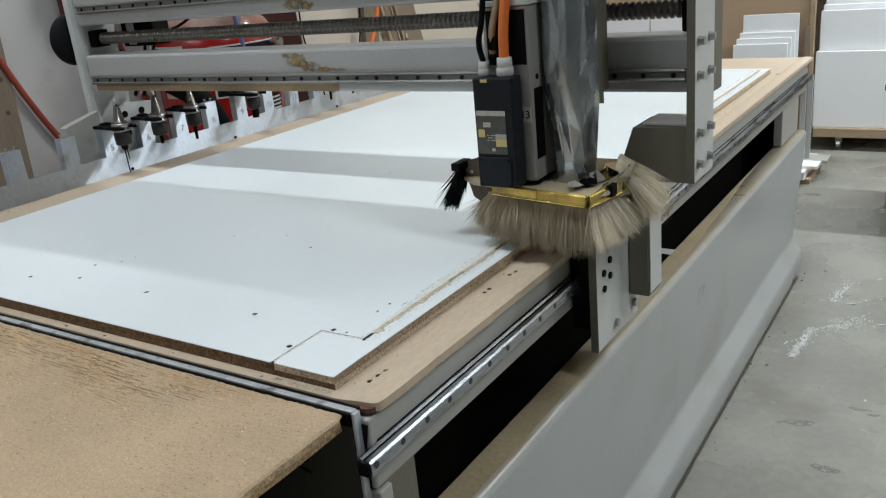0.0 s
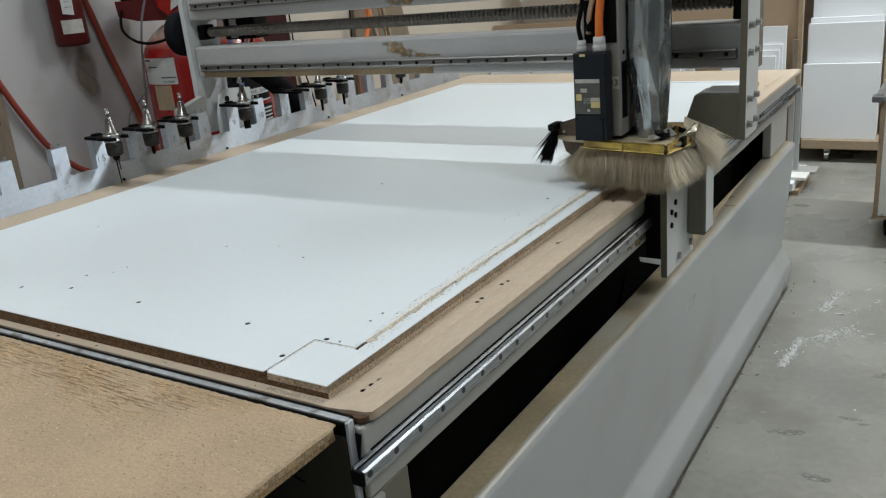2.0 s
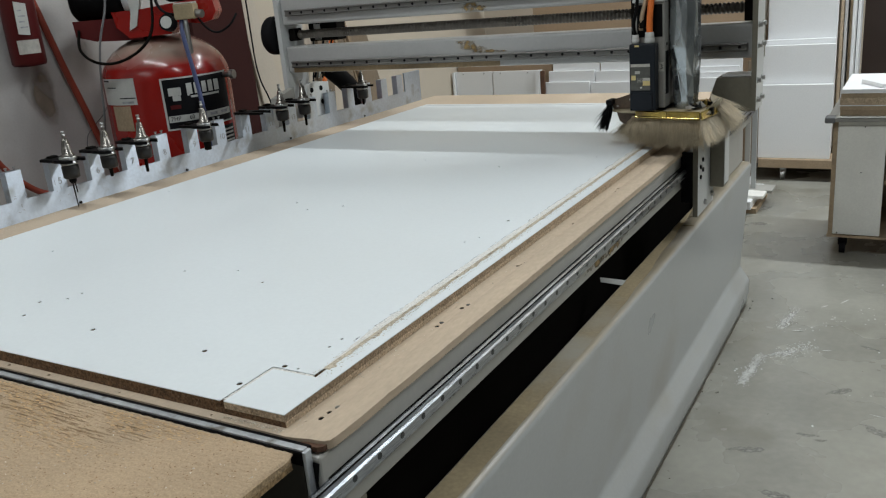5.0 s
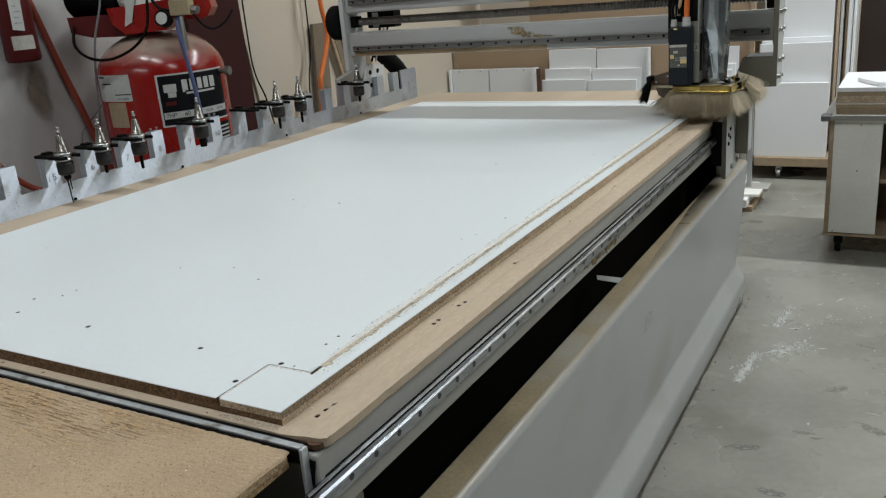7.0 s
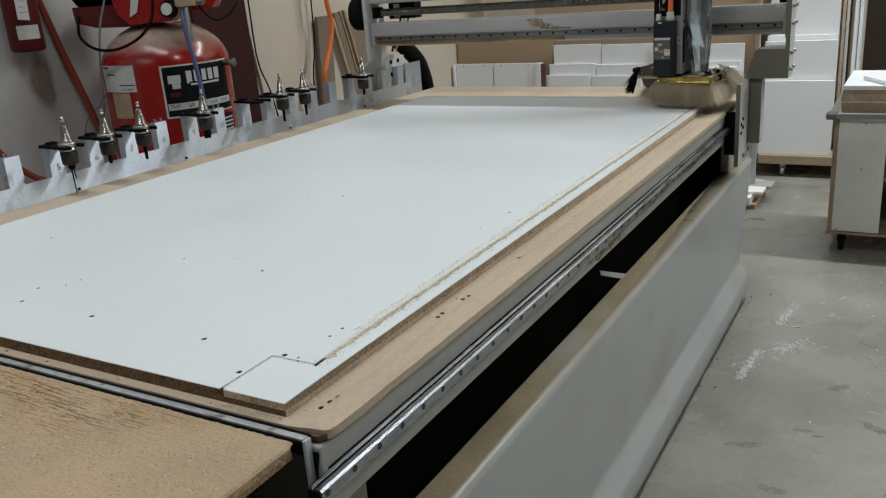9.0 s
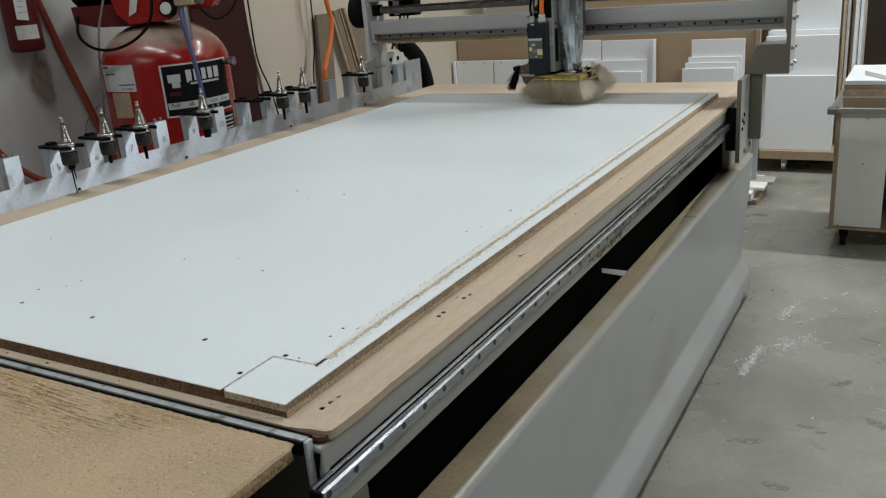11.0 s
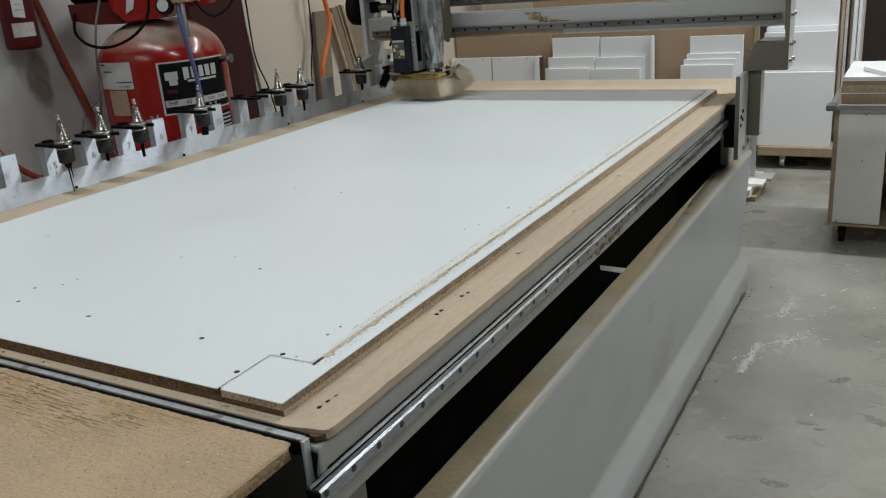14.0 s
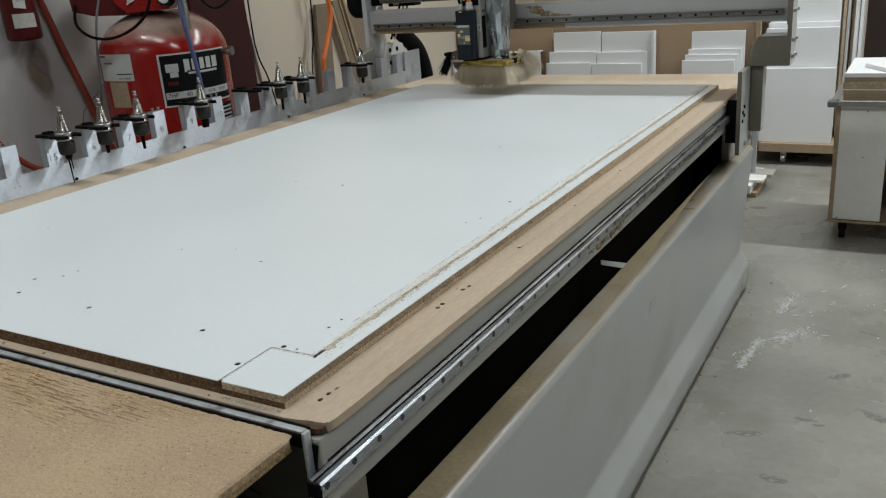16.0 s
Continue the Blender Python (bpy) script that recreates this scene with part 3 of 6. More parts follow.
# ---- the melamine sheet being cut ----
W, L = 1.245, 2.464
GX, GW = -0.031, 0.0065          # the long cut and its width
NX, NY = -0.106, 0.103           # notch of the toe kick
sheet = thing("melamine_sheet", (-W / 2, L / 2, TOP), "large white melamine faced particleboard sheet, freshly cut", "panel")
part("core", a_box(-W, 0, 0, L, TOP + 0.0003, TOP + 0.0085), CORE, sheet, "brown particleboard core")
# thin paler strip: the light on the core's right side, in colour
part("core_edge", a_box(0.0001, 0.0006, 0.0005, L, TOP + 0.0005, TOP + 0.0084), CORE_LIGHT, sheet, "speckled tan particleboard edge, coloured lighter as the lit side")
h = GW / 2
panel_outline = [(-W, 0), (NX - h, 0), (NX - h, NY + h), (GX - h, NY + h), (GX - h, L - 0.035), (-W + 0.03, L - 0.035), (-W + 0.03, L - 0.0355), (-W, L - 0.0355)]
off_outline = [(NX + h, 0), (0, 0), (0, L), (-W, L), (-W, L - 0.029), (GX + h, L - 0.029), (GX + h, NY - h), (NX + h, NY - h)]
drill = [(-0.118, 0.047, 5), (-0.093, 0.113, 5), (-0.249, 0.113, 5), (-0.504, 0.113, 5), (-0.694, 0.116, 4.5), (-0.728, 0.172, 4), (-0.80, 0.085, 4.5),
         (-0.70, 0.89, 3.5), (-0.625, 0.838, 3), (-0.553, 0.887, 4), (-0.373, 0.385, 3.5), (-0.685, 0.231, 3), (-0.688, 0.202, 3), (-1.01, 0.405, 3),
         (-1.195, 0.92, 3), (-0.071, 0.189, 3), (-0.070, 0.219, 3), (-0.58, 0.39, 3), (-0.093, 0.86, 4), (-0.47, 0.424, 2.5), (-0.069, 0.113, 2.5),
         (-0.115, 0.70, 2.5), (-0.10, 0.735, 2.5), (-0.35, 1.35, 3.5), (-0.62, 1.4, 3), (-0.12, 1.5, 3), (-0.9, 1.75, 3), (-0.5, 1.9, 3)]
drill = [(x, y, r * 0.0009) for x, y, r in drill]
def faced(name, outline, holes, label):
    ob = part(name, holed(outline, holes, 0.0012, Matrix.Translation((0, 0, SHEET))), MELAMINE, sheet, label)
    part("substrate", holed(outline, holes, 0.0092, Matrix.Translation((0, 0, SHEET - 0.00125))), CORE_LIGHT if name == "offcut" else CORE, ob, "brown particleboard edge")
faced("cut_panel", panel_outline, drill, "white melamine panel with small drilled holes")
# dark plugs give the drilled holes their inner shade
pits = bmesh.new()
for x, y, r in drill:
    rod(pits, (x, y, TOP + 0.0086), (x, y, SHEET - 0.004), r * 0.99, seg=12)
part("drill_hole", pits, DARK, sheet, "dark drilled holes", "stuff")
faced("offcut", off_outline, [], "white melamine offcut strip with a notch")
rng = random.Random(5)
dust = bmesh.new()
places = []
for _ in range(9000):
    y = rng.uniform(0.10, 2.40)
    clump = noise.noise((y * 14, 1.3, 0)) * 0.6 + noise.noise((y * 50, 4.1, 0)) * 0.4
    spread = 0.006 + 0.009 * max(clump, 0)
    x = GX + rng.gauss(0.001, spread)
    if rng.random() < 0.55:
        x = GX - 0.0155 + rng.gauss(0, 0.0022) if rng.random() < 0.30 and noise.noise((y * 40, 6, 0)) > -0.1 else GX + 0.010 + rng.gauss(0, 0.0045) + 0.004 * noise.noise((y * 12, 9, 0))
    wisp = noise.noise((y * 30, x * 260, 4)) > 0.12 and x > GX
    if GX - 0.036 < x < -0.002 and (wisp and y < 0.75 or abs(x - GX) < 0.006 or rng.random() < 0.10):
        places.append((x, y, SHEET + 0.0002 if abs(x - GX) > h else SHEET - 0.001))
chips(dust, places, 0.0004, 0.0015, rng)
part("sawdust", dust, CHIPS, sheet, "pale sawdust along the cut", "stuff")
# a pale film of dust beside the cut, and a tan ridge of packed dust in it
film, ridge = bmesh.new(), bmesh.new()
films, ridges = [], []
for k in range(1150):
    y = 0.125 + k * 0.0020
    rough = noise.noise((y * 30, 3, 0)) + 0.6 * noise.noise((y * 130, 1, 0))
    grow = min(1.0, (y - 0.125) / 0.15)
    left = GX - h - (0.0135 + 0.0042 * rough) * grow
    right = GX + h * (1.5 + 2.4 * max(0, noise.noise((y * 34, 8, 0)) + 0.1 + 0.6 * noise.noise((y * 120, 1, 5))))
    low = noise.noise((y * 13, 7, 0)) > 0.28
    films.append([film.verts.new(p) for p in ((left, y, SHEET + 0.0001), (left + 0.0012, y, SHEET + 0.0007 + 0.0003 * rough), (GX - h * 0.9, y, SHEET + 0.0005))])
    top = SHEET - 0.003 if low else SHEET + 0.0004 + 0.0009 * noise.noise((y * 150, 0, 0))
    ridges.append([ridge.verts.new(p) for p in ((GX - h * 0.9, y, SHEET + 0.0004), (GX - h * 0.2, y, top), (GX + h * 0.7, y, top - 0.0002), (right, y, SHEET + 0.0002))])
for bm, rows, n in ((film, films, 2), (ridge, ridges, 3)):
    for a, b in zip(rows, rows[1:]):
        for k in range(n):
            bm.faces.new((a[k], a[k + 1], b[k + 1], b[k]))
notch_fill = bmesh.new()
for k in range(34):
    y = 0.006 + k * 0.003
    box(notch_fill, NX - h * 0.96, NX + h * 0.96, y, y + 0.0031, SHEET - 0.009, SHEET - 0.0014 + 0.0012 * noise.noise((y * 130, 4, 0)))
for k in range(22):
    x = NX + h + k * 0.0031
    box(notch_fill, x, x + 0.0032, NY - h * 0.96, NY + h * 0.96, SHEET - 0.009, SHEET - 0.0012 + 0.0012 * noise.noise((x * 130, 6, 0)))
part("packed_dust", notch_fill, GROOVE_DUST, sheet, "pale dust in the notch cut", "stuff")
part("dust_film", film, GROOVE_DUST, sheet, "pale film of dust beside the cut", "stuff")
part("packed_dust", ridge, CUT_DUST, sheet, "tan dust packed into the cut", "stuff")
# tan crumbs, then grey flecks for the shade at the far lip of the film
crumbs = bmesh.new()
lie = []
for _ in range(3600):
    y = rng.uniform(0.16, 2.40)
    drift = 0.004 + 0.004 * noise.noise((y * 11, 5, 2))
    lie.append((GX + h + abs(rng.gauss(0, max(drift, 0.001))) if rng.random() < 0.62 else GX - h - abs(rng.gauss(0, 0.0045)), y, SHEET + 0.0003))
chips(crumbs, lie, 0.0004, 0.0012, rng)
part("cut_crumbs", crumbs, CUT_DUST, sheet, "tan crumbs thrown out of the cut", "stuff")
# the shadow line of the film's raised edge, drawn as grey flecks
flecks = bmesh.new()
spots = []
for _ in range(2600):
    y = rng.uniform(0.20, 2.40)
    if noise.noise((y * 22, 3, 6)) + 0.5 * noise.noise((y * 90, 1, 6)) > -0.05:
        rough = noise.noise((y * 30, 3, 0)) + 0.6 * noise.noise((y * 130, 1, 0))
        spots.append((GX - h - 0.0135 - 0.0042 * rough + rng.gauss(0, 0.0005), y, SHEET + 0.0002))
chips(flecks, spots, 0.0005, 0.0014, rng)
part("dust_flecks", flecks, GREY_FLECK, sheet, "grey flecks for the shade along the dust film's edge", "stuff")
# dust crumbs fallen beside the sheet
beside = bmesh.new()
chips(beside, [(rng.uniform(-0.10, 0.0), -0.004 - abs(rng.gauss(0, 0.004)), TOP + 0.0002) for _ in range(260)] + [(abs(rng.gauss(0, 0.012)), rng.uniform(0, 2.4), TOP + 0.0002) for _ in range(420)], 0.0006, 0.0022, rng)
part("sawdust", beside, CHIPS, sheet, kind="stuff")

# ---- the worn board in front of the table ----
board = thing("infeed_board", (-0.6, -0.3, 0.8), "scratched brown fibreboard lying against the machine's end", "board")
edge = [(0.0415, -0.045), (0.036, -0.038), (0.017, -0.0354), (-1.3, -0.0354), (-1.3, -0.75)]
steps = [(0.0418 + 0.0022 * noise.noise((k * 0.9, 3, 0)) - (0.004 if k in (5, 6, 12) else 0), -0.75 + k * 0.0351) for k in range(20)]
part("panel", prism(bmesh.new(), edge + steps, 0.8340, 0.8427), BOARD_RIM, board)
# its torn upper face: rows of shallow gouges and a crumbled rim
def torn(x, y, rim):
    from_edge = -0.04 - y
    wear = max(0.0, min(1.0, 1.45 - from_edge * 10.5 - max(0.0, x + 0.27) * 6.0)) * max(0.0, min(1.0, 0.45 + from_edge * 60))
    rows_at = y + 0.006 * x + 0.0018 * noise.noise((x * 9, y * 9, 2))
    rip = noise.noise((x * 17, rows_at * 330, 0)) + 0.6 * noise.noise((x * 60, rows_at * 620, 5))
    patch = max(0.0, min(1.0, 0.85 + 0.9 * noise.noise((x * 6, y * 14, 9))))
    depth = 0.0046 * wear * patch * max(0.0, rip - 0.02) + 0.0006 * noise.noise((x * 130, y * 190, 1)) + 0.0022 * max(0.0, noise.noise((x * 150, y * 260, 7)) - 0.40) * max(0.0, 0.6 + noise.noise((x * 5, y * 5, 12)))
    crumble = max(0.0, 1 - rim / (0.005 + 0.004 * noise.noise((x * 55, y * 55, 3))))
    return 0.8462 - min(max(depth, -0.0003), 0.0030) - 0.0026 * crumble * (0.7 + 0.6 * noise.noise((x * 120, y * 120, 8)))
NU, NV = 560, 480
face_points, face_quads = [], []
for j in range(NV + 1):
    y = -0.0355 - 0.7014 * (1 - j / NV) ** 1.7
    end = 0.0415 + 0.0024 * noise.noise((1, y * 26, 3)) - 0.004 * max(0, noise.noise((4, y * 14, 3)) - 0.25)
    end -= 0.8 * max(0.0, y + 0.0505) ** 1.35
    for i in range(NU + 1):
        x = -1.3 + (end + 1.3) * i / NU
        z = torn(x, y, min(end - x, -0.0355 - y))
        face_points.append((x, y, 0.8425 if i in (0, NU) or j in (0, NV) else z))
for j in range(NV):
    for i in range(NU):
        a = j * (NU + 1) + i
        face_quads.append((a, a + 1, a + NU + 2, a + NU + 1))
worn_face = bmesh.new()
face_mesh = bpy.data.meshes.new("worn_face")
face_mesh.from_pydata(face_points, [], face_quads)
worn_face.from_mesh(face_mesh)
bpy.data.meshes.remove(face_mesh)
part("worn_face", worn_face, BOARD, board, "torn fibreboard face with rows of gouges")
lip = [(x - 0.0015 - 0.002 * abs(noise.noise((y * 40, 0, 1))), y) for x, y in steps]
part("chipped_edge", prism(bmesh.new(), [(0.0395, -0.041), (-1.3, -0.0405), (-1.3, -0.75)] + lip, 0.8250, 0.8338), BOARD_EDGE, board, "rough chipped fibreboard edge")
marks = bmesh.new()
for k in range(14000):
    # torn grooves in rows that run along the near edge of the table
    cy = -0.044 - abs(rng.gauss(0, 0.06))
    cx = rng.uniform(-1.25, -0.02)
    length = rng.uniform(0.003, 0.013)
    # only where the face is torn deepest
    if not -0.4 < cy < -0.045 or torn(cx, cy, 1) > 0.8462 - 0.0011:
        continue
    n = max(3, int(length / 0.0035))
    w = rng.uniform(0.0002, 0.0005)
    sway, path = 0.0, []
    for i in range(n + 1):
        sway = sway * 0.7 + rng.gauss(0, 0.0002)
        path.append((cx + length * (i / n - 0.5), cy - 0.006 * length * (i / n - 0.5) + sway))
    top = [marks.verts.new((x, y + w * (0.2 if i in (0, n) else rng.uniform(0.5, 1.2)), torn(x, y, 1) + 0.0004)) for i, (x, y) in enumerate(path)]
    low = [marks.verts.new((x, y - w * (0.2 if i in (0, n) else rng.uniform(0.5, 1.2)), torn(x, y, 1) + 0.0004)) for i, (x, y) in enumerate(path)]
    for i in range(n):
        marks.faces.new((low[i], low[i + 1], top[i + 1], top[i]))
part("scratch", marks, SCRATCH, board, "torn dark scratches", "stuff")
# bright fibre laid bare between the gouges
fibres = bmesh.new()
for k in range(9000):
    cy = -0.042 - abs(rng.gauss(0, 0.075))
    cx = rng.uniform(-1.25, -0.02)
    wear = 1.45 - (-0.04 - cy) * 9.0 - max(0.0, cx + 0.27) * 6.0
    if cy < -0.33 or rng.random() > wear or noise.noise((cx * 8, cy * 16, 21)) < -0.15:
        continue
    long, wide, tilt = rng.uniform(0.003, 0.010), rng.uniform(0.0008, 0.0022), rng.uniform(-0.15, 0.15)
    z = torn(cx, cy, 1) + 0.00035
    ends = ((-0.5, 0.1), (-0.2, -0.5), (0.3, -0.4), (0.5, 0.05), (0.2, 0.5), (-0.25, 0.45))
    fibres.faces.new([fibres.verts.new((cx + long * u, cy + wide * v + tilt * long * u, z + 0.0003 * (0.5 - abs(u)))) for u, v in ends])
part("bare_fibre", fibres, FIBRE, board, "orange-brown fibre laid bare", "stuff")
pitting = bmesh.new()
for _ in range(5200):
    x, y = rng.uniform(-1.1, 0.03), rng.uniform(-0.62, -0.05)
    if noise.noise((x * 4, y * 4, 31)) + 0.5 * noise.noise((x * 13, y * 13, 8)) < rng.uniform(-0.25, 0.45):
        continue
    r, z, turn = rng.uniform(0.0005, 0.0013), torn(x, y, 1) + 0.0004, rng.uniform(0, 6.3)
    pitting.faces.new([pitting.verts.new((x + 1.6 * r * rng.uniform(0.5, 1) * math.cos(turn + k * 1.257), y + r * rng.uniform(0.5, 1) * math.sin(turn + k * 1.257), z)) for k in range(5)])
part("pitting", pitting, SCRATCH, board, "small dark pits", "stuff")
fluff = bmesh.new()
chips(fluff, [(rng.uniform(-0.9, 0.03), rng.uniform(-0.5, -0.045), 0.8461) for _ in range(1500)], 0.0005, 0.0018, rng)
part("sawdust", fluff, CHIPS, board, kind="stuff")
part("bearer", a_box(-1.25, -0.1, -0.16, -0.12, 0.62, 0.8248), DARK, board, "dark support under the board")
part("post", a_box(-0.16, -0.12, -0.16, -0.12, 0.0, 0.619), DARK, board)
part("post", a_box(-1.2, -1.16, -0.16, -0.12, 0.0, 0.619), DARK, board)


# ---- the gantry: built at y = 0, carried along the bed by its keys ----
gantry = thing("router_gantry", (0, 0, 0), "light grey moving gantry with two beams and a spindle head", "machine")
BX0, BX1 = -1.529, 0.234
for name, z0, z1 in (("lower_beam", 1.085, 1.185), ("upper_beam", 1.268, 1.368)):
    part(name, a_box(BX0, BX1, 0.180, 0.280, z0, z1, 0.007), TUBE, gantry, "light grey square steel tube")
for name, z0, z1 in (("lower_rail", 1.106, 1.130), ("upper_rail", 1.300, 1.324)):
    r = part(name, prism(bmesh.new(), [(0.1797, z0), (0.1797, z1), (0.168, z1), (0.165, z1 - 0.004), (0.169, z1 - 0.008), (0.169, z0 + 0.008), (0.165, z0 + 0.004), (0.168, z0)], -1.50, 0.205, "yz"), GUIDE, gantry, "grey linear rail with bolt holes")
    hole = None
    for k in range(31):
        x = -1.475 + k * 0.0553
        if hole is None:
            hole = part("bolt_hole", rod(bmesh.new(), (x, 0.1686, (z0 + z1) / 2), (x, 0.1676, (z0 + z1) / 2), 0.0048, seg=10), BLACK, r, "dark bolt hole")
        else:
            alike(hole, "bolt_hole", (k * 0.0553, 0, 0), r)
# ball screw with its thread
thread = []
for k in range(136):
    x = -1.49 + k * 0.0124
    thread += [(0.0130, x), (0.0168, x + 0.0022), (0.0168, x + 0.0078), (0.0130, x + 0.0100)]
part("ball_screw", lathe(bmesh.new(), (0, 0.228, 1.228), thread, "x", 14), SCREW_STEEL, gantry, "dark threaded ball screw")
part("screw_bearing", a_box(-1.527, -1.495, 0.205, 0.252, 1.205, 1.252, 0.004), DARK, gantry, "dark bearing block")
part("screw_bearing", a_box(0.19, 0.233, 0.195, 0.262, 1.19, 1.262, 0.004), DARK, gantry)
# grease stains on the tubes
def blot(name, cx, cz, w, hgt, seed):
    bm = bmesh.new()
    bm.faces.new([bm.verts.new((cx + w * math.cos(a * math.pi / 12), 0.1797 - seed * 0.0001, cz + hgt * math.sin(a * math.pi / 12))) for a in range(24)])
    return part(name, bm, STAIN, gantry, "brown grease stain")
blot("stain", -0.715, 1.158, 0.060, 0.028, 3)
blot("stain", -0.685, 1.146, 0.055, 0.020, 8)
blot("stain", -0.735, 1.170, 0.045, 0.012, 6)
blot("stain", -0.640, 1.137, 0.080, 0.008, 4)
blot("stain", -0.590, 1.136, 0.040, 0.005, 9)
blot("stain", -0.70, 1.288, 0.055, 0.026, 5)
blot("stain", -0.66, 1.281, 0.035, 0.014, 7)
part("drip", a_box(-1.50, -0.60, 0.1785, 0.1798, 1.0868, 1.1035), FILM, gantry, "brown grease film under the rail")
# left upright, foot and guide plate
part("left_upright", prism(bmesh.new(), [(0.165, 0.90), (0.285, 0.90), (0.30, 1.06), (0.30, 1.45), (0.165, 1.45)], -1.550, -1.530, "yz"), MACHINE_WHITE, gantry, "light grey steel end plate")
part("left_bracket", prism(bmesh.new(), [(0.045, 0.890), (0.10, 0.885), (0.164, 0.895), (0.164, 1.03), (0.05, 1.003)], -1.529, -1.502, "yz"), MACHINE, gantry, "grey steel bracket")
guide = part("left_guide_plate", prism(bmesh.new(), [(0.175, 0.866), (0.335, 0.862), (0.335, 1.031), (0.225, 1.044), (0.200, 1.034), (0.178, 0.965)], -1.474, -1.462, "yz"), MACHINE_WHITE, gantry, "white guide plate with dark bolts")
for y, z in ((0.222, 1.010), (0.282, 1.011), (0.222, 0.955), (0.284, 0.957)):
    part("guide_bolt", rod(bmesh.new(), (-1.4622, y, z), (-1.4600, y, z), 0.010, seg=12), BLACK, guide, "dark bolt")
part("pulley", lathe(bmesh.new(), (-1.585, 0.212, 1.230), [(0.012, -0.034), (0.062, -0.034), (0.074, -0.026), (0.074, 0.012), (0.068, 0.018), (0.03, 0.020), (0.012, 0.028)], "x", 32), RUBBER, gantry, "black drive pulley")
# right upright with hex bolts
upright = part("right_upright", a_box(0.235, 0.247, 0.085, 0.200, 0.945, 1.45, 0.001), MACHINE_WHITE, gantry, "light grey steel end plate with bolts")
# darker strip over the front edge, its shade put into the colour
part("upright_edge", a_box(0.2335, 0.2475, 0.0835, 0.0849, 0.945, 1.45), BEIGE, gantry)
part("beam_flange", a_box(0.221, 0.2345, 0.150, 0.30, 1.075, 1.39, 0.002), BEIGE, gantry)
for z in (1.185, 1.128, 1.030, 0.975, 1.285, 1.345):
    for y in (0.105, 0.168):
        b = rod(bmesh.new(), (0.2471, y, z), (0.2495, y, z), 0.0085, seg=16)
        rod(b, (0.2495, y, z), (0.2575, y, z), 0.0068, seg=6)
        part("hex_bolt", b, STEEL, upright, "steel hex bolt")
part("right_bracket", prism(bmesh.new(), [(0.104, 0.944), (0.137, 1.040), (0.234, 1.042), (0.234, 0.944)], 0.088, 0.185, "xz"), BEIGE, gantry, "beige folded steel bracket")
# paler sheet on the bracket's top, the light put into its colour
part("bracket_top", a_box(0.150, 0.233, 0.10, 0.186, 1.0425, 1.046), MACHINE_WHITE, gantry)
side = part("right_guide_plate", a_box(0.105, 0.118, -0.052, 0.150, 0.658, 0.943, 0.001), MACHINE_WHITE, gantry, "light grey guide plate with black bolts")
# shaded front edge of the guide plate, coloured darker
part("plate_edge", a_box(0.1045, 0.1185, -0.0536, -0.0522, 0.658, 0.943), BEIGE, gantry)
for dy, dz in ((-0.020, 0.004), (0.008, 0.020), (-0.020, -0.026), (0.008, -0.010)):
    part("cap_bolt", rod(bmesh.new(), (0.1181, dy, 0.797 + dz), (0.1215, dy, 0.797 + dz), 0.0065, seg=12), BLACK, side, "black cap bolt")
for dy, z in ((0.032, 0.683), (0.125, 0.686)):
    part("hex_bolt", rod(bmesh.new(), (0.1181, dy, z), (0.125, dy, z), 0.0085, seg=6), STEEL, side, "steel hex bolt")
part("bearing_block", a_box(0.0895, 0.1045, -0.04, 0.10, 0.765, 0.815, 0.003), BLACK, gantry, "black bearing block on the rail")
# black block added where shadow lies left of the guide plate
part("wiper", a_box(0.070, 0.1045, -0.052, -0.042, 0.70, 0.849, 0.002), BLACK, gantry, "black block for the shadow beside the guide plate")
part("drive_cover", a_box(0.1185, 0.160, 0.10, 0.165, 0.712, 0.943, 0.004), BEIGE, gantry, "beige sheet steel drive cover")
# paler sheet on the cover's outer side, coloured as its lit face
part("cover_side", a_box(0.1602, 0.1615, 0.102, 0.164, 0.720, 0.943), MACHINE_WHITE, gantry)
part("pinion_box", a_box(0.083, 0.1045, 0.11, 0.15, 0.70, 0.76), DARK, gantry)
# cable chain and wires behind the left end
chain = part("cable_chain", hose(bmesh.new(), [(-1.57, 0.30, 1.16), (-1.555, 0.40, 1.115), (-1.55, 0.47, 1.065), (-1.55, 0.585, 0.985), (-1.55, 0.635, 0.915), (-1.55, 0.665, 0.83), (-1.55, 0.69, 0.65), (-1.55, 0.69, 0.30)], 0.040, 8, 6, 0.7), RUBBER, gantry, "black cable chain")
for k, (r, m) in enumerate(((0.005, BLACK), (0.004, PAPER), (0.004, DARK))):
    part("wire", hose(bmesh.new(), [(-1.50 + 0.02 * k, 0.30, 1.05), (-1.49 + 0.02 * k, 0.33, 1.12), (-1.47 + 0.025 * k, 0.35, 1.20 + 0.01 * k), (-1.46 + 0.03 * k, 0.32, 1.32)], r, 6), m, gantry, "dark cable")
part("junction", a_box(-1.50, -1.36, 0.300, 0.36, 1.195, 1.265, 0.004), DARK, gantry, "dark junction box with cables")
part("junction_lid", a_box(-1.47, -1.44, 0.296, 0.2995, 1.20, 1.26), MACHINE_WHITE, gantry)

# ---- the head, which slides along the beams ----
# plates, spindle and sleeve run on unseen above, to shade the beam
head = part("head", a_box(-0.10, 0.066, 0.128, 0.160, 1.095, 1.72, 0.003), BEIGE, gantry, "grey sliding head plate")
part("side_plate", prism(bmesh.new(), [(0.088, 1.090), (0.127, 1.075), (0.127, 1.72), (0.088, 1.72)], 0.056, 0.0685, "yz"), BEIGE, head, "beige steel side plate")
